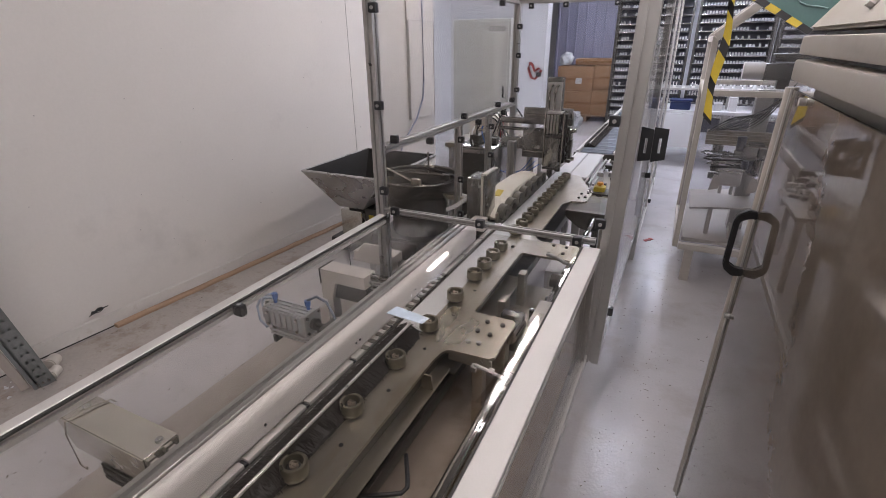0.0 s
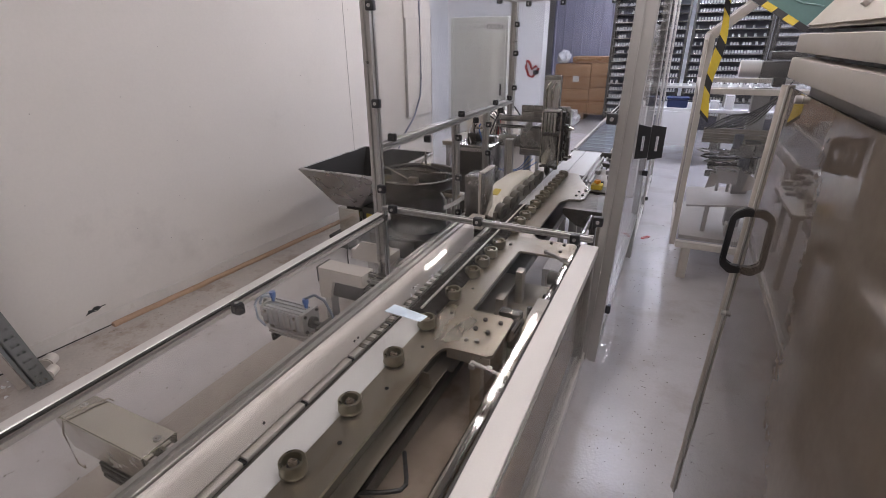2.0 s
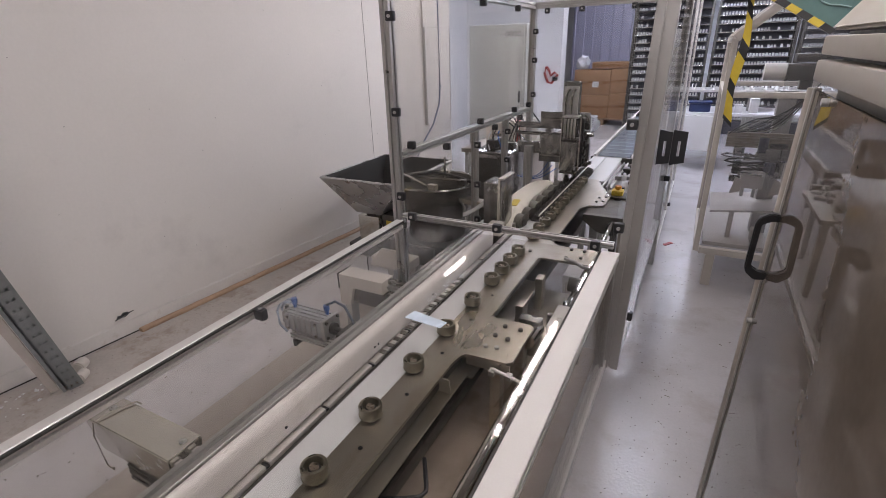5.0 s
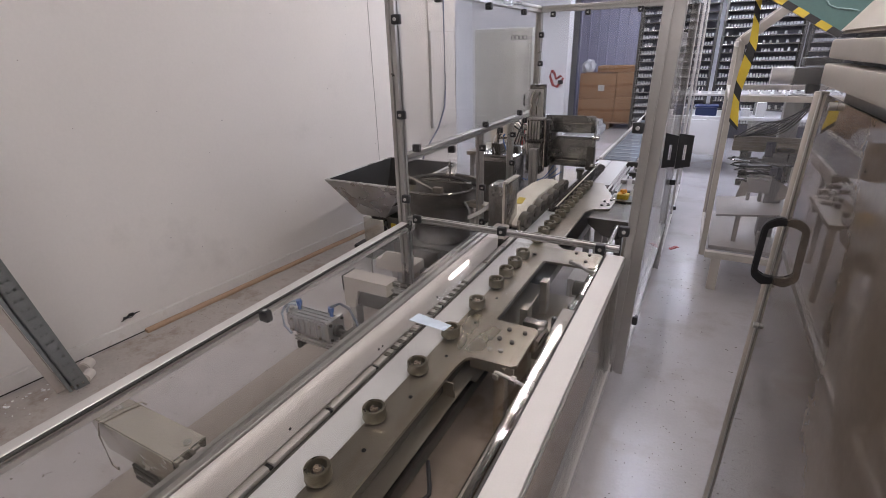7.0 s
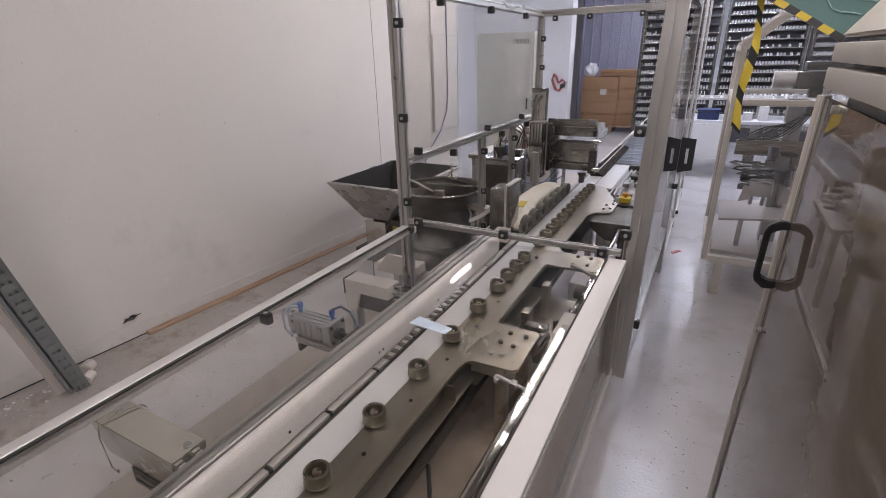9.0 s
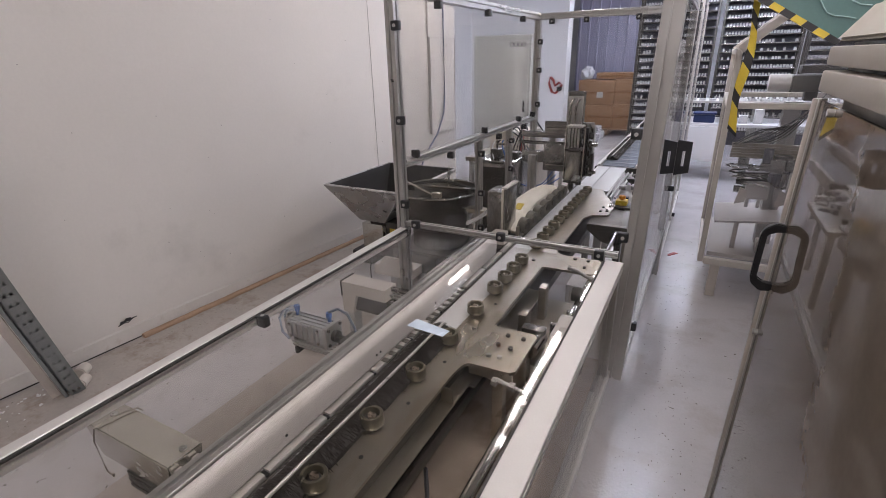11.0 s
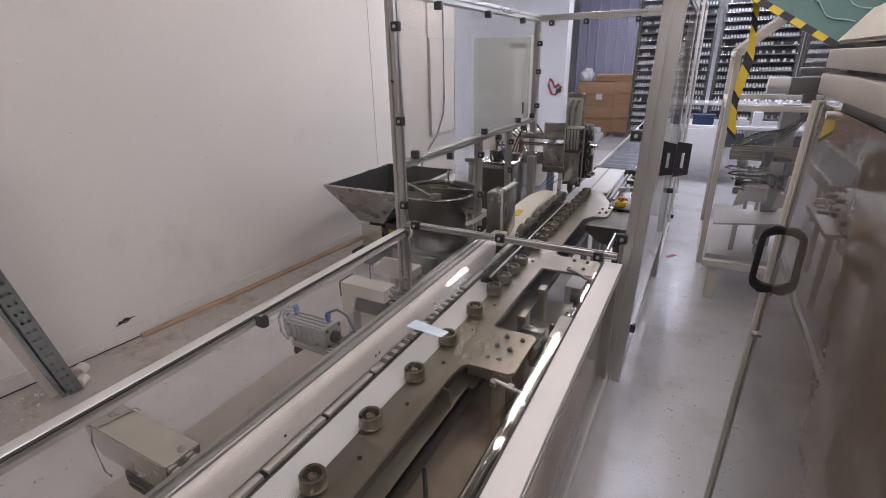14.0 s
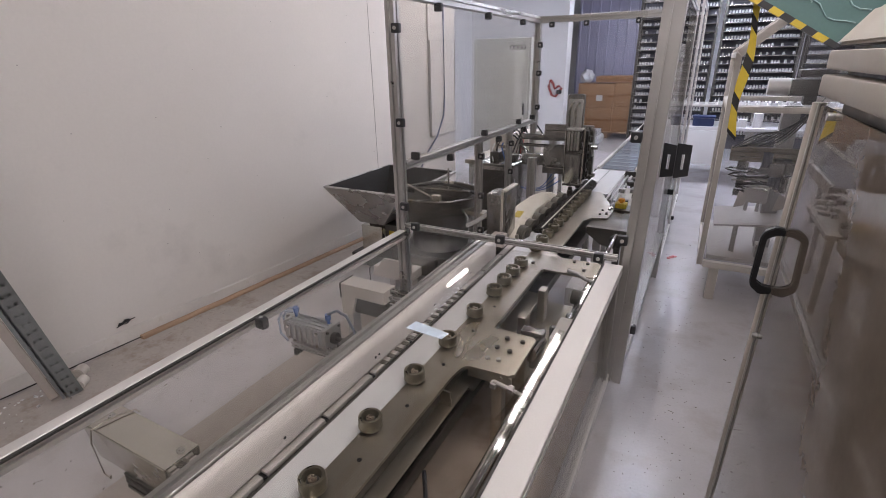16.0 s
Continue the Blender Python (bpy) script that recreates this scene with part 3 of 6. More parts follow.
def roller(x, y):
    r = thing("guide_roller", (x, y, 0.768), "oiled steel guide roller with recessed bearing on the plate", "roller", "guide rollers")
    bm = B()
    cyl(bm, (x, y, 0.768), (x, y, 0.773), 0.026, 24)
    part("spacer", bm, DARK_STEEL, r)
    bm = B()
    pts = [(0.017, 0.774), (0.032, 0.774), (0.0325, 0.777), (0.031, 0.779), (0.031, 0.803), (0.029, 0.806), (0.0225, 0.806), (0.021, 0.803), (0.0205, 0.782), (0.017, 0.782)]
    n = 28
    rings = [[bm.verts.new((x + q * math.cos(k * math.tau / n), y + q * math.sin(k * math.tau / n), h)) for q, h in pts] for k in range(n)]
    for k in range(n):
        s, t = rings[k], rings[(k + 1) % n]
        for i in range(len(pts)):
            j = (i + 1) % len(pts)
            bm.faces.new((s[i], t[i], t[j], s[j]))
    tyre = part("tyre", bm, ROLLER, r)
    bm = B()
    cyl(bm, (x, y, 0.774), (x, y, 0.784), 0.0165, 20)
    cyl(bm, (x, y, 0.784), (x, y, 0.794), 0.0145, 18)
    part("bearing", bm, RUBBER, tyre)
    bm = B()
    cyl(bm, (x, y, 0.794), (x, y, 0.799), 0.0105, 14)
    box(bm, x - 0.009, x - 0.0016, y - 0.0055, y + 0.0055, 0.799, 0.8025)
    box(bm, x + 0.0016, x + 0.009, y - 0.0055, y + 0.0055, 0.799, 0.8025)
    part("bolt_head", bm, BRASSY, tyre, "worn slotted bolt head")
    return r


# ---- clear guard tower ----
def tower():
    t = thing("guard_enclosure", (-0.7, 2.8, 0), "tall clear guard enclosure with slotted aluminium frame", "machine guard")
    ya, yb = 1.82, 3.83
    ztop = 1.90

    def bar(name, axis, u0, u1, v0, v1, a, b, mat=ALU):
        bm = B()
        sweep(bm, slotted(u0, u1, v0, v1), axis, a, b)
        return part(name, bm, mat, t)

    bar("post", "z", -1.235, -1.19, ya, ya + 0.045, 0.02, ztop)
    front = bar("post", "z", -0.213, -0.143, ya, ya + 0.045, 0.36, ztop)
    for v in front.data.vertices:
        v.co.x += 0.028 * (v.co.z - 0.36)
    bar("post", "z", -1.235, -1.19, yb - 0.02, yb + 0.025, 0.02, ztop)
    bar("post", "z", -0.19, -0.145, yb - 0.02, yb + 0.025, 0.02, ztop)
    bar("mid_post", "z", -1.23, -1.19, 2.72, 2.76, 0.02, 1.18)
    bar("mid_post", "z", -1.23, -1.19, 3.25, 3.29, 0.02, 1.18)
    bar("top_rail", "x", ya, ya + 0.045, ztop, ztop + 0.045, -1.235, -0.145)
    bar("top_rail", "x", yb - 0.02, yb + 0.025, ztop, ztop + 0.045, -1.235, -0.145)
    bar("top_rail", "y", -1.235, -1.19, ztop, ztop + 0.045, ya + 0.05, yb - 0.025)
    bar("top_rail", "y", -0.19, -0.145, ztop, ztop + 0.045, ya + 0.05, yb - 0.025)
    bar("mid_rail", "y", -1.235, -1.19, 1.18, 1.215, ya + 0.05, yb - 0.025)
    bar("cross_rail", "x", ya + 0.003, ya + 0.033, 0.906, 0.93, -1.188, -0.217)
    bar("low_rail", "y", -0.19, -0.145, 0.36, 0.4, ya + 0.05, yb - 0.025)
    bar("low_rail", "y", -1.235, -1.19, 0.5, 0.54, ya + 0.05, yb - 0.025)
    for name, a in (("front_pane", (-1.188, -0.217, ya + 0.014, ya + 0.018, 0.932, ztop - 0.004)), ("side_pane", (-1.215, -1.211, ya + 0.05, yb - 0.022, 1.217, ztop - 0.002)), ("low_side_pane", (-1.215, -1.211, ya + 0.05, 2.716, 0.545, 1.178)), ("right_pane", (-0.150, -0.146, ya + 0.05, yb - 0.022, 0.402, ztop - 0.002)), ("rear_pane", (-1.188, -0.192, yb, yb + 0.004, 0.98, ztop - 0.002))):
        bm = B()
        box(bm, *a)
        part(name, bm, GLASS, t, "clear plastic pane", smooth=False)
    bm = B()
    cyl(bm, (-0.149, ya + 0.3, 0.9), (-0.149, ya + 0.3, 0.902), 0.01)
    part("lock_stud", bm, BLACK, t)
    for x, y, z in ((-1.176, 1.812, 1.779), (-1.176, 1.812, 1.401), (-1.176, 1.812, 1.02), (-1.12, 1.808, 0.93), (-0.696, 1.808, 0.932), (-0.283, 1.808, 0.92), (-0.203, 1.808, 1.006), (-0.2, 1.808, 1.39), (-0.2, 1.808, 1.85)):
        clip(x, y, z, "y")
    for y in (1.95, 2.78, 3.4, 3.72):
        clip(-1.19, y, 1.232, "z")
    for y in (2.3, 3.0, 3.5):
        clip(-1.182, y, 1.165, "z")
    for z in (0.62, 0.85, 1.1):
        clip(-1.18, 2.712, z, "y")
    for z in (0.9, 1.1):
        clip(-1.18, 3.245, z, "y")
    for y in (2.2, 2.8, 3.4):
        clip(-1.185, y, 1.885, "z")
    for x in (-1.1, -0.85, -0.5, -0.25):
        clip(x, 3.80, 1.885, "y")
    for z in (1.3, 1.55, 1.75):
        clip(-1.18, 3.80, z, "y")
    for y, z in ((1.88, 0.6), (1.88, 1.82), (3.7, 0.75), (5.28, 0.108)):
        if y < 5:
            clip(-0.135, y, z, "z")
    # black folded holder on the right post
    h = thing("black_holder", (-0.1, 1.95, 1.3), "black folded plastic holder with two slots, fixed to the post", "holder")
    for x0, x1, tilt in ((-0.115, -0.071, -10), (-0.069, -0.020, 14)):
        m = Matrix.Translation((-0.098, 1.9, 0)) @ Matrix.Rotation(radians(tilt), 4, "Z") @ Matrix.Translation((0.098, -1.9, 0))
        hole = (x0 + x1) / 2
        bm = B()
        out = [bm.verts.new((px, 1.9, pz)) for px, pz in ((x0, 1.235), (x1, 1.245), (x1, 1.355), (x0, 1.362))]
        inn = [bm.verts.new((px, 1.9, pz)) for px, pz in ((hole - 0.005, 1.268), (hole + 0.005, 1.268), (hole + 0.005, 1.322), (hole - 0.005, 1.322))]
        fs = [bm.faces.new((out[i], out[(i + 1) % 4], inn[(i + 1) % 4], inn[i])) for i in range(4)]
        ext = bmesh.ops.extrude_face_region(bm, geom=fs)
        bmesh.ops.translate(bm, verts=[v for v in ext["geom"] if isinstance(v, bmesh.types.BMVert)], vec=(0, 0.005, 0))
        bmesh.ops.transform(bm, matrix=m, verts=bm.verts)
        part("flap", bm, BLACK, h, smooth=False)
    return t


# ---- brush that travels through the line ----
def brush():
    b = thing("strip_brush", (-0.7, 0, 0.76), "long dark strip brush with a pale wire core", "brush", "strip brushes")
    half = 0.625
    bm = B()
    cyl(bm, (-0.697, -half, 0.799), (-0.697, half, 0.799), 0.0045, 8)
    part("core", bm, CORE, b, "pale wire core")
    rnd = random.Random(4)
    bm = B()
    n = 46
    prof = [(-0.748, 0.759), (-0.745, 0.776), (-0.720, 0.790), (-0.697, 0.796), (-0.675, 0.790), (-0.652, 0.776), (-0.648, 0.759)]
    rings = []
    for i in range(n + 1):
        y = -half + 0.02 + (2 * half - 0.04) * i / n
        rings.append([bm.verts.new((x + rnd.uniform(-0.002, 0.002), y, z + rnd.uniform(-0.002, 0.002))) for x, z in prof])
    for s, t in zip(rings, rings[1:]):
        for k in range(len(prof)):
            j = (k + 1) % len(prof)
            bm.faces.new((s[k], s[j], t[j], t[k]))
    bm.faces.new(rings[0][::-1])
    bm.faces.new(rings[-1])
    part("bristle_bed", bm, BRISTLE, b)
    bm = B()
    for i in range(4200):
        y = rnd.uniform(-half, half)
        a = rnd.uniform(-1.45, 1.45)
        ln = rnd.uniform(0.046, 0.06)
        lean = rnd.uniform(-0.018, 0.006)
        p = Vector((-0.697, y, 0.795))
        q = Vector((-0.697 + ln * math.sin(a), y + lean, max(0.7585, 0.764 + 0.034 * math.cos(a))))
        w = Vector((0, 0.0011, 0))
        up = Vector((0, 0, 0.0012))
        v = [bm.verts.new(o) for o in (p - w, p + w, q + up, q - w)]
        bm.faces.new((v[0], v[1], v[2]))
        bm.faces.new((v[0], v[2], v[3]))
        bm.faces.new((v[1], v[3], v[2]))
    part("bristles", bm, BRISTLE, b, "dark bristles", smooth=False)
    return b


# ---- pressing head and nozzle station ----
def press_head():
    h = thing("press_head", (-0.85, 2.75, 0.79), "cream moulded pressing head with dark rubber wheels", "machine head")
    bm = B()
    prev = None
    for y, top, ins in ((2.28, 0.815, 0.014), (2.30, 0.826, 0.006), (2.36, 0.842, 0.0), (2.45, 0.862, 0.0), (2.58, 0.891, 0.0), (2.64, 0.896, 0.0), (2.86, 0.89, 0.0), (3.05, 0.868, 0.004), (3.14, 0.848, 0.014), (3.17, 0.826, 0.03)):
        sec = [(-0.915 + ins, 0.80), (-0.915 + ins, max(top - 0.03, 0.803)), (-0.907 + ins, top - 0.01), (-0.89 + ins, top), (-0.83 - ins, top), (-0.805 - ins, top - 0.008), (-0.79 - ins, top - 0.022), (-0.785 - ins, 0.80)]
        row = [bm.verts.new((x, y, max(z, 0.80))) for x, z in sec]
        if prev:
            for i in range(8):
                bm.faces.new((prev[i], prev[(i + 1) % 8], row[(i + 1) % 8], row[i]))
        else:
            bm.faces.new(row[::-1])
        prev = row
    bm.faces.new(prev)
    part("housing", bm, material("ivory_moulding", (0.74, 0.70, 0.60), 0.45, 0, 0.05, 8, 0.02, stain=(0.55, 0.5, 0.42), stain_size=7), h)
    for i in range(7):
        y = 2.335 + i * 0.126
        bm = B()
        cyl(bm, (-0.783, y, 0.825), (-0.745, y - 0.008, 0.822), 0.043, 22)
        w = part("wheel", bm, ROLLER_GREY, h, "grey rubber wheel")
        bm = B()
        cyl(bm, (-0.75, y - 0.007, 0.8225), (-0.741, y - 0.0085, 0.822), 0.021, 16)
        part("hub", bm, DARK_STEEL, w)
    bm = B()
    box(bm, -0.79, -0.775, 2.27, 2.30, 0.77, 0.83, 0.004)
    box(bm, -0.94, -0.79, 2.285, 3.14, 0.785, 0.799, 0.003)
    part("base_plate", bm, STEEL, h)
    bm = B()
    box(bm, -0.872, -0.832, 2.46, 2.53, 0.8725, 0.8755, 0, turn=Matrix.Rotation(radians(12.6), 4, "X"))
    part("label", bm, YELLOW, h, "yellow warning label")
    return h


def nozzle_station():
    s = thing("nozzle_stand", (-0.8, 3.45, 0.6), "stainless stand with lipped plates behind the nozzle", "machine stand")
    for z0, z1, lip in ((1.108, 1.222, 1.172), (0.868, 1.062, 0.915)):
        bm = B()
        box(bm, -1.0, -0.655, 3.42, 3.427, z0, z1, 0.002)
        plate = part("plate", bm, GREY_STEEL, s, "brushed stainless plate")
        bm = B()
        box(bm, -0.985, -0.665, 3.392, 3.419, lip, lip + 0.007, 0.002)
        part("lip", bm, CHROME, plate, "bright folded lip")
    bm = B()
    box(bm, -0.654, -0.644, 3.39, 3.44, 0.855, 1.205, 0.004)
    part("side_flange", bm, ALU, s)
    bm = B()
    box(bm, -0.95, -0.66, 3.428, 3.436, 1.19, 1.222, 0.002)
    part("top_lip", bm, ALU, s)
    for z in (1.08, 0.89):
        bm = B()
        cyl(bm, (-0.66, 3.388, z), (-0.615, 3.388, z), 0.014, 14)
        part("bolt", bm, CHROME, s)
    bm = B()
    box(bm, -1.17, -0.94, 3.44, 3.49, 0.92, 1.0, 0.004)
    box(bm, -1.18, -0.70, 3.45, 3.5, 1.1, 1.14, 0.004)
    cyl(bm, (-1.2, 3.47, 1.06), (-0.66, 3.47, 1.06), 0.012)
    part("slide_beam", bm, GREY_STEEL, s)
    bm = B()
    sweep(bm, slotted(-0.985, -0.94, 3.5, 3.545), "z", 0.02, 1.2)
    sweep(bm, slotted(-0.985, -0.935, 3.02, 3.07), "z", 0.02, 1.05)
    part("upright", bm, ALU, s)
    bm = B()
    box(bm, -0.69, -0.64, 3.38, 3.44, 0.86, 1.02, 0.006)
    cyl(bm, (-0.655, 3.36, 1.12), (-0.655, 3.36, 1.16), 0.014)
    part("stop_block", bm, DARK_STEEL, s)
    bm = B()
    cyl(bm, (-0.72, 3.36, 0.85), (-0.72, 3.36, 0.80), 0.02, 12)
    cyl(bm, (-0.72, 3.36, 0.87), (-0.72, 3.36, 0.85), 0.03, 12)
    part("lower_knob", bm, DARK_STEEL, s)
    for i in range(3):
        bm = B()
        a = (-1.12 + 0.03 * i, 3.30 + 0.02 * i, 0.78)
        tube(bm, curve_pts(a, (-0.86 - 0.03 * i, 3.4, 0.83 + 0.02 * i), 0.05, 10), 0.0032, 6)
        part("air_hose", bm, BLUE_FIT, s, "blue air hose")
    # carriage
    k = thing("nozzle_carriage", (-0.74, 3.28, 0.85), "brushed steel nozzle carriage with tall slide and cylinder", "machine carriage")
    bm = B()
    box(bm, -0.825, -0.715, 3.325, 3.375, 0.86, 1.43, 0.01)
    col = part("column", bm, GREY_STEEL, k, "tall brushed steel slide column")
    bm = B()
    box(bm, -0.818, -0.722, 3.318, 3.3245, 1.10, 1.40, 0.002)
    part("face_plate", bm, ALU, col)
    bm = B()
    box(bm, -0.785, -0.69, 3.20, 3.30, 0.86, 1.06, 0.014)
    blk = part("cylinder_block", bm, GREY_STEEL, k, "smooth grey steel cylinder block")
    bm = B()
    box(bm, -0.79, -0.685, 3.195, 3.305, 1.062, 1.075, 0.003)
    box(bm, -0.79, -0.685, 3.195, 3.305, 0.847, 0.859, 0.003)
    part("end_cap", bm, DARK_STEEL, blk)
    bm = B()
    box(bm, -0.78, -0.70, 3.215, 3.30, 1.076, 1.21, 0.006)
    rib = part("cylinder_head", bm, GREY_STEEL, k)
    for x in (-0.77, -0.75, -0.73, -0.71):
        bm = B()
        box(bm, x - 0.005, x + 0.005, 3.2, 3.2145, 1.082, 1.205, 0.002)
        part("rib", bm, ALU, rib)
    bm = B()
    box(bm, -0.79, -0.69, 3.205, 3.305, 1.211, 1.222, 0.003)
    part("head_cap", bm, ALU, rib)
    for x in (-0.80, -0.68):
        bm = B()
        cyl(bm, (x, 3.25, 0.86), (x, 3.25, 1.22), 0.007, 12)
        part("tie_rod", bm, CHROME, k)
    bm = B()
    box(bm, -0.70, -0.668, 3.31, 3.375, 0.87, 1.20, 0.008)
    part("valve_strip", bm, BLACK, k)
    for i in range(5):
        bm = B()
        box(bm, -0.667, -0.655, 3.315, 3.37, 0.89 + 0.06 * i, 0.93 + 0.06 * i, 0.003)
        part("chain_link", bm, RUBBER, k)
    for x in (-0.80, -0.762):
        bm = B()
        tube(bm, [(x, 3.318, 1.28), (x, 3.30, 1.31), (x + 0.004, 3.29, 1.34), (x + 0.012, 3.30, 1.37), (x + 0.018, 3.315, 1.38)], 0.009, 8)
        part("fitting", bm, CHROME, k, "bright elbow hose fitting")
        bm = B()
        cyl(bm, (x, 3.305, 1.22), (x, 3.305, 1.28), 0.007, 10)
        part("push_rod", bm, CHROME, k)
    z = thing("nozzle", (-0.745, 3.24, 0.89), "dark pointed nozzle under the cylinder block", "nozzle")
    bm = B()
    cyl(bm, (-0.745, 3.24, 0.86), (-0.745, 3.24, 0.835), 0.014, 14)
    cyl(bm, (-0.745, 3.24, 0.838), (-0.745, 3.24, 0.80), 0.02, 14, 0.02)
    cyl(bm, (-0.745, 3.24, 0.80), (-0.745, 3.24, 0.776), 0.018, 14, 0.004)
    tip = part("tip", bm, DARK_STEEL, z)
    z.parent = k
    z.location = (-0.005, -0.04, 0.04)
    for key in ("label", "category"):
        del z[key]
    return s, k, z


def control_box():
    c = thing("stainless_box", (-0.87, 2.25, 0.6), "stainless junction box with a cream hinged door", "junction box")
    bm = B()
    box(bm, -0.925, -0.845, 2.2, 2.34, 0.76, 1.015, 0.005)
    part("body", bm, GREY_STEEL, c)
    bm = B()
    box(bm, -0.838, -0.822, 2.195, 2.355, 0.775, 1.035, 0.004)
    part("door", bm, GREY_STEEL, c)
    bm = B()
    box(bm, -0.842, -0.815, 2.19, 2.36, 1.036, 1.044, 0.002)
    box(bm, -0.842, -0.832, 2.186, 2.194, 0.775, 1.035, 0.001)
    part("door_edge", bm, CREAM, c)
    bm = B()
    box(bm, -0.86, -0.79, 2.10, 2.16, 0.772, 0.835, 0.006)
    part("plinth_block", bm, CREAM, c)
    bm = B()
    box(bm, -0.92, -0.80, 2.08, 2.36, 0.742, 0.76, 0.003)
    sweep(bm, slotted(-0.92, -0.875, 2.2, 2.245), "z", 0.0, 0.742)
    part("bracket", bm, DARK_STEEL, c)


def drive_gusset():
    g = thing("drive_bracket", (-0.36, 2.75, 0.5), "dark steel drive bracket with bearing beside the rollers", "bracket")
    bm = B()
    sweep(bm, [(-0.50, 0.756), (-0.50, 0.72), (-0.42, 0.66), (-0.33, 0.64), (-0.27, 0.70), (-0.27, 0.756)], "y", 2.66, 2.70)
    box(bm, -0.5, -0.27, 2.70, 3.0, 0.70, 0.756, 0.004)
    part("gusset", bm, DARK_STEEL, g)
    bm = B()
    cyl(bm, (-0.33, 2.62, 0.70), (-0.33, 2.68, 0.70), 0.035, 18)
    part("bearing", bm, BLACK, g)
    bm = B()
    box(bm, -0.47, -0.425, 2.72, 2.76, 0.0, 0.70, 0.003)
    part("leg", bm, ALU, g)
    e = thing("stop_button", (-0.385, 3.12, 0.757), "orange mushroom stop button on a yellow box", "stop button")
    bm = B()
    box(bm, -0.42, -0.35, 3.09, 3.16, 0.7575, 0.79, 0.008)
    part("box", bm, YELLOW, e)
    bm = B()
    cyl(bm, (-0.385, 3.125, 0.79), (-0.385, 3.125, 0.80), 0.012)
    cyl(bm, (-0.385, 3.125, 0.80), (-0.385, 3.125, 0.815), 0.022, 18, 0.018)
    part("mushroom", bm, ORANGE, e)
    bm = B()
    box(bm, -0.45, -0.3, 3.06, 3.2, 0.744, 0.7565, 0.003)
    box(bm, -0.4, -0.36, 3.1, 3.15, 0, 0.743, 0.003)
    part("stand", bm, DARK_STEEL, e)
    # pneumatic parts and white cabinets under the right side
    v = thing("valve_block", (-0.4, 3.7, 0.6), "cluster of bright air valves and fittings beside the belt", "valve block")
    rnd = random.Random(8)
    for i in range(14):
        bm = B()
        x, y, z = rnd.uniform(-0.47, -0.33), rnd.uniform(3.45, 4.0), rnd.uniform(0.68, 0.80)
        if i % 3:
            box(bm, x, x + rnd.uniform(0.02, 0.06), y, y + rnd.uniform(0.03, 0.09), z - 0.03, z, 0.004)
        else:
            cyl(bm, (x, y, z), (x + 0.05, y + 0.03, z), 0.012, 12)
        part("valve", bm, rnd.choice([ALU, STEEL, DARK_STEEL]), v)
    bm = B()
    box(bm, -0.5, -0.3, 3.4, 4.1, 0.62, 0.65, 0.003)
    box(bm, -0.42, -0.38, 3.7, 3.75, 0, 0.62, 0.003)
    part("shelf", bm, STEEL, v)
    w = thing("white_cabinet", (-0.35, 2.4, 0), "white sheet-metal cabinet under the guard", "cabinet")
    bm = B()
    box(bm, -0.48, -0.24, 2.15, 2.5, 0.02, 0.6, 0.01)
    box(bm, -0.46, -0.26, 2.17, 2.48, 0, 0.02)
    part("body", bm, WHITE_WALL, w)
    bm = B()
    box(bm, -0.46, -0.26, 2.146, 2.1495, 0.06, 0.57, 0.001)
    part("door", bm, ALU_LIGHT, w)


def outfeed():
    o = thing("outfeed_conveyor", (-0.6, 6, 0), "flat slate-coloured outfeed belt with pale side rails", "conveyor")
    bm = B()
    box(bm, -0.735, -0.465, 4.3, 8.2, 0.73, 0.757, 0.01)
    part("belt", bm, BLUE_BELT, o, "slate-blue belt")
    for i in range(22):
        bm = B()
        y = 4.42 + i * 0.17
        box(bm, -0.73, -0.47, y, y + 0.05, 0.7572, 0.7585)
        part("belt_cleat", bm, material("cleat", (0.11, 0.13, 0.165), 0.55) if i == 0 else bpy.data.materials["cleat"], o)
    for x in (-0.765, -0.455):
        bm = B()
        box(bm, x, x + 0.025, 4.28, 8.2, 0.68, 0.772, 0.004)
        part("side_rail", bm, ALU_LIGHT, o)
    for y in (4.45, 6.0, 7.9):
        for x in (-0.74, -0.49):
            bm = B()
            box(bm, x, x + 0.04, y, y + 0.04, 0, 0.70, 0.003)
            part("leg", bm, ALU, o)
    bm = B()
    box(bm, -0.78, -0.43, 4.255, 4.285, 0.71, 0.756, 0.004)
    part("end_roller", bm, DARK_STEEL, o)
    b = thing("side_slide", (-0.57, 3.9, 0.6), "pale plastic slide plate between belt and outfeed", "slide plate")
    bm = B()
    box(bm, -0.65, -0.52, 3.43, 4.25, 0.745, 0.756, 0.003)
    part("slide", bm, BELT, b)
    for x in (-0.515, -0.485, -0.455):
        bm = B()
        cyl(bm, (x, 3.3, 0.745), (x, 4.12, 0.745), 0.008, 8)
        part("rod", bm, ALU, b)
    bm = B()
    box(bm, -0.6, -0.55, 3.8, 3.85, 0, 0.745, 0.003)
    part("leg", bm, ALU, b)


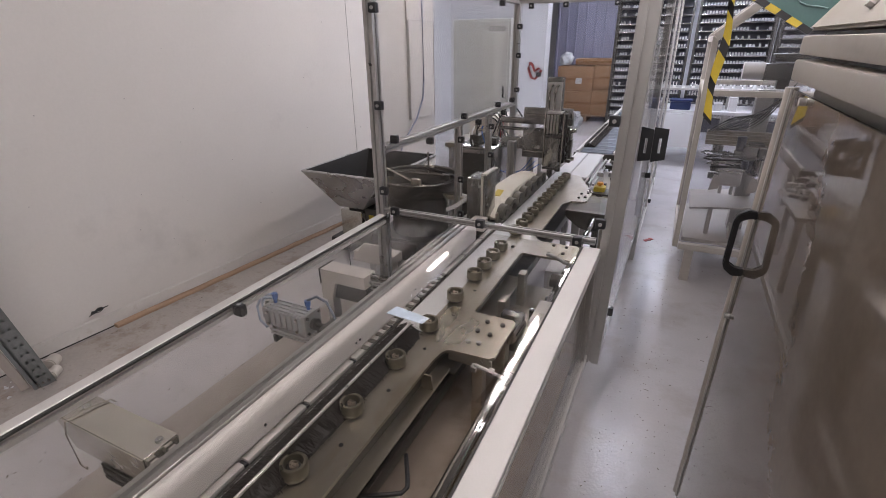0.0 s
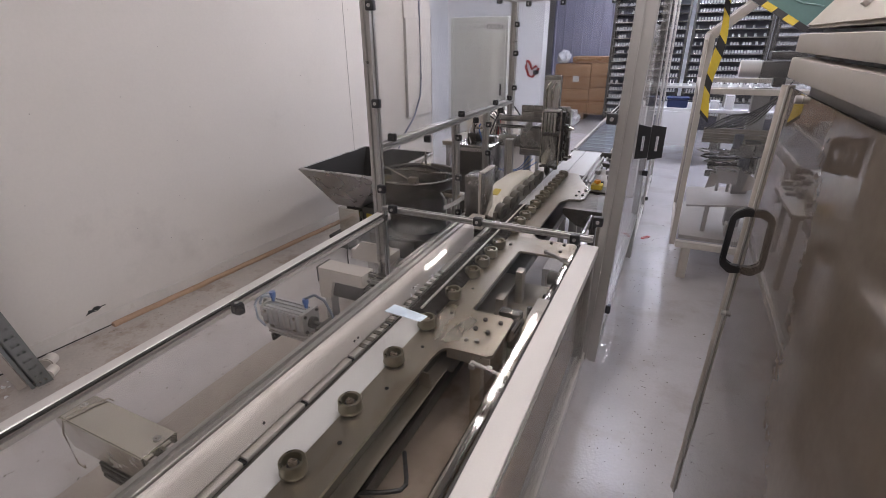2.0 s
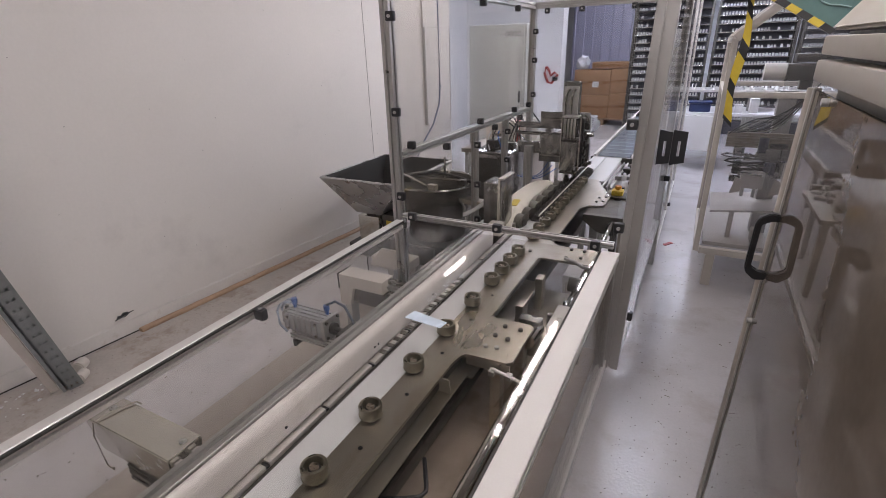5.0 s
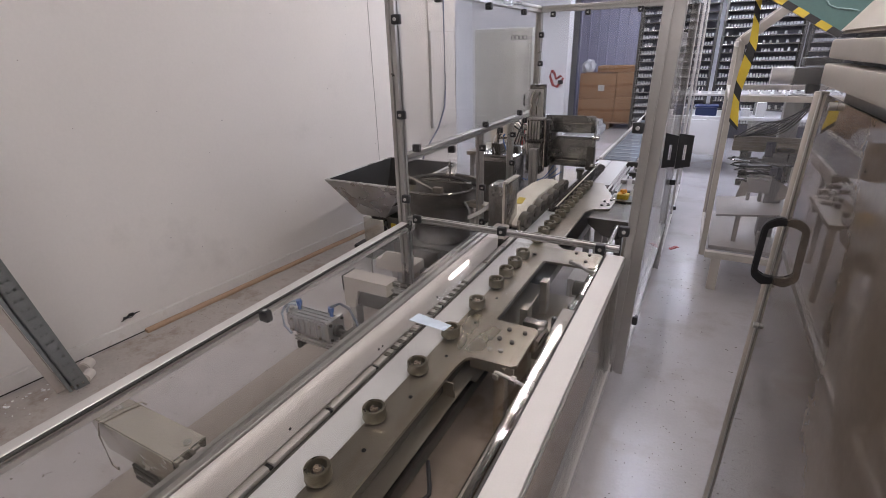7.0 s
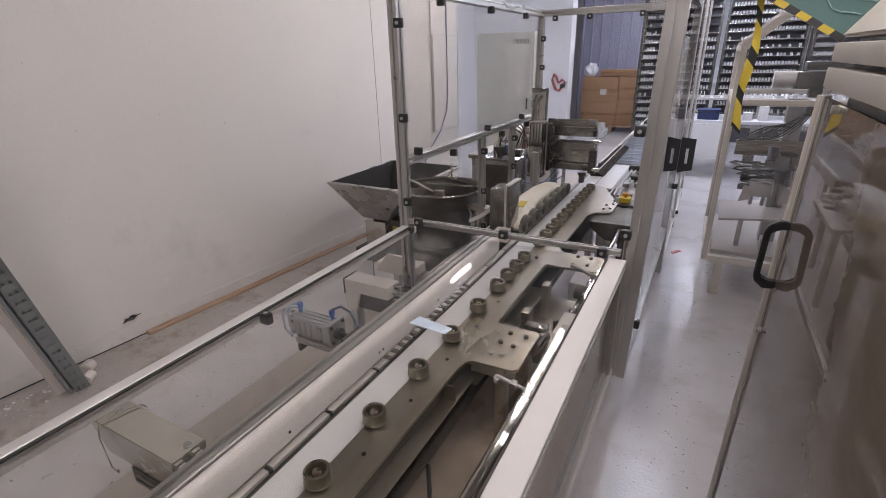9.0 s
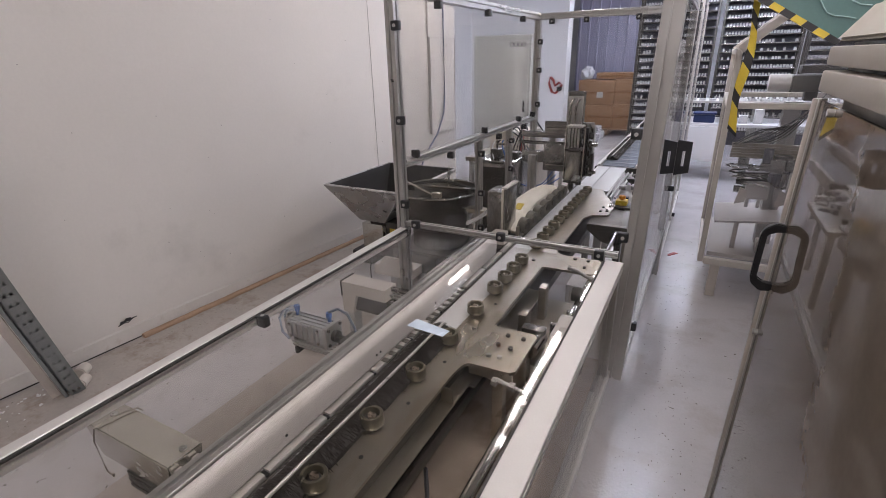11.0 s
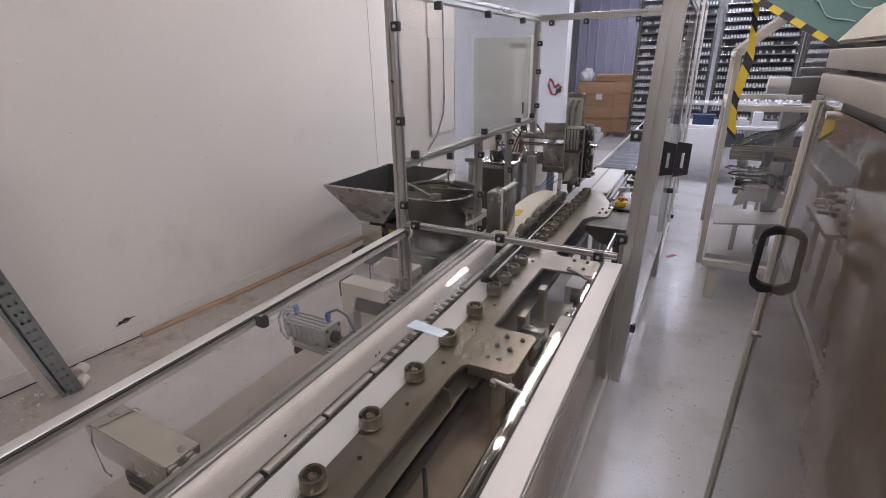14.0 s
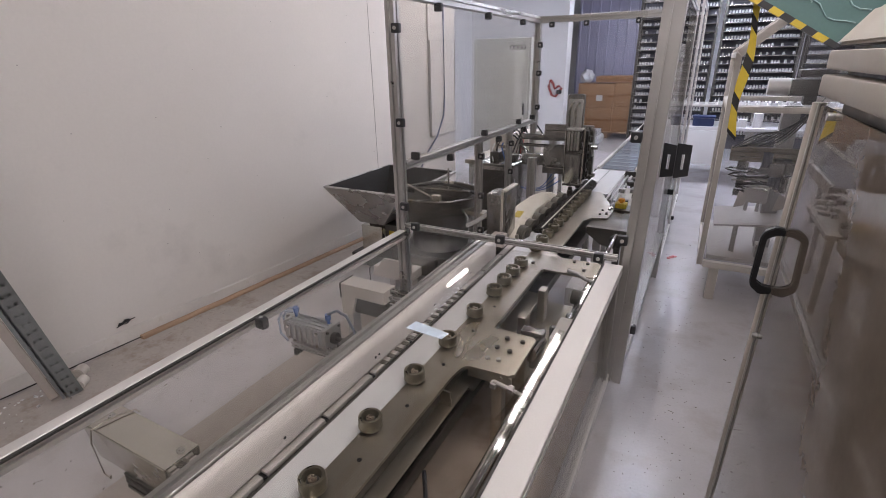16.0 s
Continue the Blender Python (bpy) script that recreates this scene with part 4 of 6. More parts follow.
# ---- feeding units between wall and conveyor ----
def feed_box():
    f = thing("feed_box", (-1.4, 0.57, 0.45), "galvanised sheet feed box with wire clip, mounted on arms", "feed box")
    bm = B()
    x0, x1, y0, y1, z0, z1 = -1.605, -1.175, 0.52, 0.632, 0.455, 0.6
    vs = [bm.verts.new(p) for p in ((x0 + 0.02, y0 + 0.015, z0), (x1 - 0.02, y0 + 0.015, z0), (x1 - 0.02, y1 - 0.01, z0), (x0 + 0.02, y1 - 0.01, z0), (x0, y0, z1), (x1, y0, z1), (x1, y1, z1), (x0, y1, z1))]
    for f4 in ((0, 1, 5, 4), (1, 2, 6, 5), (2, 3, 7, 6), (3, 0, 4, 7), (0, 3, 2, 1), (4, 5, 6, 7)):
        bm.faces.new([vs[i] for i in f4])
    bmesh.ops.bevel(bm, geom=list(bm.edges), offset=0.004, segments=2, affect="EDGES")
    body = part("body", bm, GALV, f)
    bm = B()
    tube(bm, [(-1.535, 0.512, 0.43), (-1.545, 0.51, 0.55), (-1.53, 0.515, 0.604), (-1.525, 0.56, 0.608), (-1.515, 0.60, 0.606), (-1.50, 0.635, 0.606), (-1.495, 0.645, 0.59)], 0.0025, 6)
    tube(bm, [(-1.535, 0.512, 0.43), (-1.50, 0.512, 0.425), (-1.495, 0.512, 0.44)], 0.0025, 6)
    part("wire_clip", bm, STEEL, body)
    for x, y in ((-1.545, 0.585), (-1.205, 0.59)):
        bm = B()
        cyl(bm, (x, y, 0.6), (x, y, 0.604), 0.011, 14)
        cyl(bm, (x, y, 0.604), (x, y, 0.609), 0.006, 6)
        part("screw", bm, ALU, body)
    for y in (0.545, 0.60):
        bm = B()
        box(bm, -1.175, -0.822, y - 0.012, y + 0.012, 0.555, 0.58, 0.003)
        part("arm", bm, ALU_LIGHT, f)
    bm = B()
    box(bm, -1.17, -1.13, 0.50, 0.66, 0.53, 0.553, 0.003)
    sweep(bm, slotted(0.53, 0.57, 0.39, 0.43), "x", -1.45, -0.822)
    sweep(bm, slotted(0.53, 0.57, 0.435, 0.454, s=0.004, d=0.006), "x", -1.45, -1.2)
    part("mount", bm, DARK_STEEL, f)


def vibrator():
    p = thing("air_vibrator", (-1.35, 1.33, 0.47), "grey cast linear vibrator with blue air fittings", "vibrator")
    bm = B()
    box(bm, -1.49, -1.285, 1.29, 1.385, 0.515, 0.595, 0.008)
    for i in range(4):
        box(bm, -1.485, -1.29, 1.297 + 0.023 * i, 1.307 + 0.023 * i, 0.594, 0.602, 0.003)
    part("body", bm, material("cast_grey", (0.5, 0.51, 0.53), 0.45, 0.4, 0.1, 20, 0.04), p)
    bm = B()
    box(bm, -1.285, -1.265, 1.285, 1.39, 0.505, 0.605, 0.005)
    part("end_plate", bm, ALU, p)
    bm = B()
    cyl(bm, (-1.262, 1.335, 0.552), (-1.245, 1.335, 0.552), 0.026, 18)
    cyl(bm, (-1.245, 1.335, 0.552), (-1.19, 1.335, 0.552), 0.010, 12)
    part("piston", bm, DARK_STEEL, p)
    bm = B()
    box(bm, -1.505, -1.492, 1.295, 1.38, 0.51, 0.60, 0.004)
    part("rear_plate", bm, ALU, p)
    for i in range(6):
        bm = B()
        box(bm, -1.475 + 0.031 * i, -1.463 + 0.031 * i, 1.284, 1.2895, 0.522, 0.59, 0.002)
        part("fin", bm, ALU, p)
    for x in (-1.47, -1.31):
        for z in (0.527, 0.583):
            bm = B()
            cyl(bm, (x, 1.277, z), (x, 1.2838, z), 0.007, 8)
            part("screw", bm, CHROME, p)
    for y, z in ((1.30, 0.52), (1.375, 0.52), (1.30, 0.592), (1.375, 0.592)):
        bm = B()
        cyl(bm, (-1.265, y, z), (-1.258, y, z), 0.007, 8)
        part("end_screw", bm, DARK_STEEL, p)
    for y in (1.292, 1.383):
        bm = B()
        box(bm, -1.46, -1.44, y - 0.003, y + 0.003, 0.44, 0.515, 0.001)
        part("side_strap", bm, GALV, p)
    bm = B()
    box(bm, -1.53, -1.506, 1.31, 1.365, 0.525, 0.58, 0.005)
    cyl(bm, (-1.518, 1.337, 0.58), (-1.518, 1.337, 0.605), 0.010, 10)
    part("inlet_block", bm, ALU, p)
    for x, y in ((-1.475, 1.345), (-1.30, 1.355)):
        bm = B()
        cyl(bm, (x, y, 0.6), (x, y, 0.622), 0.008, 12)
        cyl(bm, (x, y, 0.622), (x, y, 0.645), 0.013, 14)
        part("fitting", bm, BLUE_FIT, p, "blue push fitting")
    bm = B()
    tube(bm, [(-1.30, 1.355, 0.645), (-1.26, 1.37, 0.665), (-1.21, 1.37, 0.65), (-1.17, 1.36, 0.6), (-1.15, 1.35, 0.56), (-1.1, 1.34, 0.55)], 0.006, 8)
    part("hose", bm, material("slate_hose", (0.12, 0.15, 0.2), 0.4), p, "slate air hose")
    for dy in (0.0, 0.03):
        bm = B()
        tube(bm, [(-1.475, 1.33 + dy, 0.63), (-1.53, 1.32 + dy, 0.625), (-1.555, 1.31 + dy, 0.58), (-1.54, 1.30 + dy, 0.52), (-1.49, 1.29 + dy, 0.50)], 0.006, 8)
        part("hose", bm, material("clear_blue_hose", (0.45, 0.52, 0.62), 0.2) if dy == 0 else bpy.data.materials["clear_blue_hose"], p, "pale blue air hose")
    for y in (1.30, 1.36):
        bm = B()
        sweep(bm, slotted(y - 0.014, y + 0.014, 0.475, 0.503, s=0.004, d=0.006), "x", -1.47, -0.822)
        part("rail", bm, ALU, p)
    bm = B()
    box(bm, -1.455, -1.44, 1.28, 1.38, 0.44, 0.475, 0.003)
    box(bm, -1.2, -1.06, 1.28, 1.40, 0.504, 0.57, 0.006)
    part("clamp", bm, DARK_STEEL, p)


def feeder_two():
    f = thing("vibratory_feeder", (-1.36, 1.78, 0), "cream sheet-metal feeder housing with slotted rails", "feeder")
    bm = B()
    sweep(bm, [(-1.52, 0.43), (-1.46, 0.43), (-1.43, 0.535), (-1.25, 0.535), (-1.25, 0.6), (-1.52, 0.6)], "y", 1.70, 1.80)
    part("housing", bm, CREAM, f, smooth=False)
    bm = B()
    box(bm, -1.455, -1.25, 1.72, 1.80, 0.44, 0.53, 0.003)
    part("under_body", bm, DARK_STEEL, f)
    bm = B()
    box(bm, -1.524, -1.516, 1.696, 1.804, 0.52, 0.604, 0.002)
    part("end_cap", bm, RUBBER, f)
    bm = B()
    sweep(bm, [(-1.50, 0.55), (-1.25, 0.55), (-1.25, 0.66), (-1.42, 0.66)], "y", 1.95, 1.965)
    box(bm, -1.5, -1.25, 1.965, 2.07, 0.55, 0.60, 0.004)
    part("back_panel", bm, CREAM, f)
    bm = B()
    box(bm, -1.25, -1.18, 1.70, 1.80, 0.50, 0.52, 0.003)
    part("slot_plate", bm, DARK_STEEL, f)
    for i, z in enumerate((0.47, 0.505, 0.54, 0.575)):
        bm = B()
        sweep(bm, slotted(1.745, 1.77, z, z + 0.025, s=0.004, d=0.006), "x", -1.245, -0.822)
        part("rail", bm, (ALU, GREY_STEEL)[i % 2], f)
    for x in (-1.24, -1.235):
        for z in (0.48, 0.52, 0.56):
            bm = B()
            cyl(bm, (x, 1.735, z), (x, 1.744, z), 0.008, 10)
            part("screw", bm, ALU, f)
    for x in (-1.49, -1.29):
        bm = B()
        box(bm, x - 0.02, x + 0.02, 1.72, 1.78, 0.0, 0.43, 0.004)
        part("leg", bm, ALU, f)
    bm = B()
    box(bm, -1.4, -1.36, 1.97, 2.05, 0.0, 0.55, 0.004)
    part("leg", bm, ALU, f)
    bm = B()
    tube(bm, [(-1.40, 1.80, 0.6), (-1.40, 1.80, 0.66), (-1.39, 1.81, 0.72)], 0.003, 6)
    part("wire", bm, BLACK, f)


def hopper():
    h = thing("feed_hopper", (-2.3, 3.25, 0), "grey sheet-steel pyramid hopper on a small drive box", "hopper")
    bm = B()
    t = 0.004

    def ring(x0, x1, y0, y1, z):
        return [bm.verts.new(p) for p in ((x0, y0, z), (x1, y0, z), (x1, y1, z), (x0, y1, z))]

    a = ring(-2.56, -1.86, 2.81, 3.72, 0.755)
    b = ring(-2.44, -2.20, 3.06, 3.42, 0.40)
    ai = ring(-2.545, -1.875, 2.825, 3.705, 0.753)
    bi = ring(-2.432, -2.208, 3.068, 3.412, 0.405)
    lip = ring(-2.57, -1.85, 2.80, 3.73, 0.747)
    for p, q in ((b, lip), (lip, a), (a, ai), (ai, bi)):
        for i in range(4):
            bm.faces.new((p[i], p[(i + 1) % 4], q[(i + 1) % 4], q[i]))
    bm.faces.new(bi)
    bm.faces.new(b[::-1])
    part("funnel", bm, material("hopper_steel", (0.5, 0.49, 0.475), 0.3, 0.85, 0.14, 5, 0.03, stain=(0.36, 0.345, 0.32), stain_size=5), h, smooth=False)
    # inner skin in a dark colour: shade and dirt inside the funnel
    bm = B()
    a = ring(-2.543, -1.877, 2.827, 3.703, 0.751)
    b = ring(-2.43, -2.21, 3.07, 3.41, 0.412)
    for i in range(4):
        bm.faces.new((a[i], a[(i + 1) % 4], b[(i + 1) % 4], b[i]))
    bm.faces.new(b)
    bmesh.ops.solidify(bm, geom=list(bm.faces), thickness=0.001)
    part("shaded_inside", bm, RUBBER, h, "dark hopper inside, shade and dirt put into its colour", smooth=False)
    bm = B()
    box(bm, -2.46, -2.25, 3.1, 3.36, 0.11, 0.36, 0.006)
    part("drive_box", bm, GALV, h)
    bm = B()
    box(bm, -2.40, -2.24, 3.14, 3.34, 0.361, 0.399)
    box(bm, -2.243, -2.12, 3.14, 3.34, 0.22, 0.38, 0.005)
    part("coupling", bm, DARK_STEEL, h)
    bm = B()
    box(bm, -2.2, -2.15, 3.132, 3.139, 0.29, 0.33)
    part("label", bm, YELLOW, h, "faded yellow label")
    bm = B()
    box(bm, -2.56, -2.1, 3.06, 3.42, 0.0, 0.109, 0.015)
    part("plinth", bm, RUBBER, h)


def bowl_feeder():
    f = thing("bowl_feeder", (-1.6, 2.9, 0), "dark steel vibratory bowl feeder with spiral track", "bowl feeder")
    cx, cy = -1.56, 2.86
    bm = B()
    prof = [(0.20, 0.56), (0.335, 0.80), (0.345, 0.80), (0.345, 0.792), (0.215, 0.55), (0.0, 0.55)]
    prof = [(0.0, 0.585), (0.19, 0.585), (0.275, 0.80), (0.29, 0.80), (0.29, 0.79), (0.2, 0.555), (0.0, 0.555)]
    n = 36
    rings = [[bm.verts.new((cx + max(r, 0.001) * math.cos(k * math.tau / n), cy + max(r, 0.001) * math.sin(k * math.tau / n), z)) for r, z in prof] for k in range(n)]
    for k in range(n):
        s, t = rings[k], rings[(k + 1) % n]
        for i in range(len(prof) - 1):
            bm.faces.new((s[i], t[i], t[i + 1], s[i + 1]))
    part("bowl", bm, material("dark_bowl_coat", (0.11, 0.104, 0.097), 0.36, 0.6, 0.25, 9, 0.04, stain=(0.09, 0.08, 0.072), stain_size=6), f)
    bm = B()
    pts = [(cx + (0.2 + 0.04 * a / 6) * math.cos(a), cy + (0.2 + 0.04 * a / 6) * math.sin(a), 0.61 + 0.028 * a) for a in [i * 0.25 for i in range(28)]]
    tube(bm, pts, 0.012, 6)
    part("spiral_track", bm, DARK_STEEL, f)
    bm = B()
    cyl(bm, (cx, cy, 0.42), (cx, cy, 0.55), 0.2, 28)
    box(bm, -1.83, -1.37, 2.62, 3.12, 0.25, 0.41, 0.01)
    box(bm, -1.75, -1.45, 2.58, 2.615, 0.28, 0.4, 0.006)
    part("drive_drum", bm, bpy.data.materials["dark_bowl_coat"], f)
    for a in range(3):
        bm = B()
        x, y = cx + 0.17 * math.cos(a * 2.1), cy + 0.17 * math.sin(a * 2.1)
        cyl(bm, (x, y, 0), (x, y, 0.25), 0.03, 12)
        part("leg", bm, ALU, f)
    bm = B()
    box(bm, -1.42, -0.95, 2.72, 2.80, 0.70, 0.73, 0.004, turn=Matrix.Rotation(radians(-12), 4, "Z"))
    part("chute", bm, STEEL, f)
    bm = B()
    tube(bm, curve_pts((cx - 0.27, cy, 0.8), (cx + 0.27, cy + 0.05, 0.8), 0.05, 10, (0, 0, 1)), 0.012, 8)
    part("sweep_bar", bm, BLACK, f)
    # lamp reflection in the front pane, modelled as a white strip
    bm = B()
    prev = None
    for i in range(9):
        k = i / 8
        p = Vector((-1.061, 2.25, 0.798)).lerp(Vector((-0.912, 2.25, 0.909)), k) - Vector((0, 0, 0.012 * math.sin(math.pi * k)))
        row = [bm.verts.new(p + Vector(o)) for o in ((-0.004, -0.006, 0), (0.004, 0.006, 0), (0.004, 0.006, 0.022), (-0.004, -0.006, 0.022))]
        if prev:
            for j in range(4):
                bm.faces.new((prev[j], prev[(j + 1) % 4], row[(j + 1) % 4], row[j]))
        prev = row
    part("lamp_streak", bm, PAPER, f, "white curved strip standing in for a lamp reflection in the front pane")
    # made-up stay that carries the reflection strip
    bm = B()
    tube(bm, [(-1.3, 2.7, 0.74), (-1.15, 2.45, 0.78), (-1.061, 2.26, 0.803)], 0.008, 6)
    part("streak_stay", bm, DARK_STEEL, f)
    for a, b in (((cx - 0.24, cy - 0.08, 0.86), (cx + 0.10, cy - 0.20, 0.80)), ((cx - 0.05, cy - 0.22, 0.88), (cx + 0.20, cy - 0.02, 0.83)), ((cx + 0.02, cy + 0.1, 0.80), (cx + 0.02, cy + 0.1, 0.95))):
        bm = B()
        cyl(bm, a, b, 0.006, 8)
        part("guide_rod", bm, CHROME, f)
    bm = B()
    n3 = 40
    tube(bm, [(cx + 0.285 * math.cos(k * math.tau / n3), cy + 0.285 * math.sin(k * math.tau / n3), 0.803) for k in range(n3 + 1)], 0.007, 6)
    part("rim", bm, GREY_STEEL, f, "bright worn rim")
    for i in range(4):
        bm = B()
        a = i * 1.7
        box(bm, cx + 0.2 * math.cos(a) - 0.03, cx + 0.2 * math.cos(a) + 0.03, cy + 0.2 * math.sin(a) - 0.02, cy + 0.2 * math.sin(a) + 0.02, 0.79, 0.83, 0.005)
        part("track_guide", bm, (DARK_STEEL, STEEL)[i % 2], f)


def rack_strut():
    """Perforated steel angle with a timber, leaning by the wall."""
    s = thing("perforated_strut", (-2.8, 0.9, 0), "leaning galvanised perforated angle strut with a board", "strut")
    foot, top = Vector((-2.785, 0.938, 0.002)), Vector((-2.6, 0.762, 0.69))
    zz = (top - foot).normalized()
    yy = (Vector((0, 0, 1.4)) - top)
    yy = (yy - zz * yy.dot(zz)).normalized()
    xx = yy.cross(zz)
    m = Matrix(((xx.x, yy.x, zz.x, foot.x), (xx.y, yy.y, zz.y, foot.y), (xx.z, yy.z, zz.z, foot.z), (0, 0, 0, 1)))
    bm = B()
    ln = 1.6
    holes = 26
    w = 0.062
    for i in range(holes):
        z0, z1 = i * ln / holes, (i + 1) * ln / holes
        h0, h1 = z0 + 0.021, z1 - 0.021
        for x0, x1, a, b in ((0, 0.016, z0, z1), (0.026, 0.042, z0, z1), (0.052, w, z0, z1), (0.016, 0.026, z0, h0), (0.016, 0.026, h1, z1), (0.042, 0.052, z0, h0), (0.042, 0.052, h1, z1)):
            box(bm, x0 - w / 2, x1 - w / 2, -0.0015, 0.0015, a, b)
    box(bm, w / 2, w / 2 + 0.003, -0.05, 0.0015, 0, ln)
    box(bm, -w / 2, w / 2 + 0.03, -0.053, -0.0505, 0, ln)
    box(bm, -w / 2 - 0.003, -w / 2, -0.05, 0.006, 0, ln)
    box(bm, w / 2 + 0.014, w / 2 + 0.03, -0.05, -0.002, 0, ln)
    bmesh.ops.transform(bm, matrix=m, verts=bm.verts)
    part("angle", bm, material("dull_zinc", (0.27, 0.285, 0.285), 0.42, 0.6, 0.15, 8, 0.03), s, smooth=False)
    bm = B()
    box(bm, 0.066, 0.105, -0.06, -0.012, 0.04, ln, 0.002)
    bmesh.ops.transform(bm, matrix=m, verts=bm.verts)
    part("board", bm, material("pale_board", (0.5, 0.45, 0.41), 0.7, 0, 0.1, 8, 0.03, stain=(0.35, 0.2, 0.13), stain_size=3), s)
    c = thing("tape_roll", (-2.88, 1.03, 0), "pair of small white plastic rolls on the floor", "roll")
    for cx, cy, r in ((-2.935, 1.04, 0.033), (-2.83, 0.99, 0.028)):
        bm = B()
        cyl(bm, (cx - 0.02, cy + 0.03, r), (cx + 0.025, cy - 0.03, r), r, 24)
        bmesh.ops.bevel(bm, geom=[e for e in bm.edges if len(e.link_faces) == 2 and max(len(f.verts) for f in e.link_faces) > 4], offset=0.006, segments=2, affect="EDGES")
        part("roll", bm, CREAM, c)


# ---- far end of the hall ----
def wall_duct():
    d = thing("wall_duct", (wall_x(5.1) + 0.03, 5.1, 0.8), "shallow painted cable duct box on the wall", "cable duct")
    bm = B()
    along_wall(bm, 0.001, 0.03, 4.88, 5.38, 0.85, 1.86)
    part("cover", bm, WALL, d)
    bm = B()
    for y in (4.876, 5.381):
        along_wall(bm, 0.0005, 0.034, y, y + 0.006, 0.845, 1.866)
    for z in (0.843, 1.861):
        along_wall(bm, 0.0005, 0.034, 4.883, 5.38, z, z + 0.006)
    part("edge_trim", bm, ALU, d)
    for y, z in ((4.93, 1.70), (5.33, 1.70), (4.93, 1.0), (5.33, 1.0)):
        bm = B()
        cyl(bm, (wall_x(y) + 0.029, y, z), (wall_x(y) + 0.033, y, z), 0.008, 10)
        part("screw", bm, ALU, d)
    bm = B()
    along_wall(bm, 0.001, 0.02, 4.87, 4.9, 1.868, 3.1)
    part("trunking", bm, WALL, d, "narrow painted trunking")
    c = thing("hanging_cable", (wall_x(5.1) + 0.05, 5.1, 0.5), "slate-blue cable hanging down the wall", "cable")
    bm = B()
    q = wall_x(5.13) + 0.046
    tube(bm, [(q, 5.12, 3.0), (q, 5.125, 2.06), (q, 5.13, 1.24), (q, 5.10, 1.06), (q + 0.02, 4.90, 0.85), (q + 0.03, 4.63, 0.69), (q + 0.03, 4.49, 0.55), (q + 0.03, 4.44, 0.01)], 0.009, 8)
    part("cord", bm, material("slate_cable", (0.16, 0.18, 0.27), 0.5), c)


def drive_cabinet():
    d = thing("drive_cabinet", (-1.42, 3.78, 0), "grey steel drive cabinet with clamps, hose and cover plate", "machine cabinet")
    bm = B()
    box(bm, -1.57, -1.27, 3.55, 4.02, 0.03, 0.86, 0.008)
    part("body", bm, GREY_STEEL, d)
    bm = B()
    box(bm, -1.555, -1.285, 3.540, 3.549, 0.30, 0.83, 0.003)
    door = part("cover_plate", bm, DARK_STEEL, d, "dark steel cover plate")
    for x in (-1.54, -1.30):
        for z in (0.33, 0.57, 0.80):
            bm = B()
            cyl(bm, (x, 3.533, z), (x, 3.540, z), 0.007, 8)
            part("screw", bm, DARK_STEEL, door)
    bm = B()
    box(bm, -1.585, -1.255, 3.53, 4.04, 0.861, 0.885, 0.006)
    part("top_plate", bm, GREY_STEEL, d)
    bm = B()
    box(bm, -1.50, -1.42, 3.62, 3.80, 0.886, 0.96, 0.01)
    box(bm, -1.40, -1.30, 3.70, 3.76, 0.886, 0.93, 0.004)
    part("clamp_block", bm, DARK_STEEL, d)
    bm = B()
    cyl(bm, (-1.46, 3.66, 0.96), (-1.46, 3.66, 1.04), 0.014, 12)
    cyl(bm, (-1.46, 3.66, 1.0), (-1.38, 3.66, 1.0), 0.009, 10)
    part("air_valve", bm, CHROME, d)
    for i in range(3):
        bm = B()
        tube(bm, curve_pts((-1.46 + 0.03 * i, 3.66, 1.03), (-1.29, 3.58 + 0.05 * i, 0.50 + 0.1 * i), -0.16 + 0.03 * i, 12, (0.6, 0, -0.8)), 0.006, 6)
        part("air_hose", bm, (FILM, BLACK, BLUE_FIT)[i], d)
    for x in (-1.54, -1.30):
        bm = B()
        cyl(bm, (x, 3.6, 0), (x, 3.6, 0.03), 0.025, 12)
        part("foot", bm, BLACK, d)


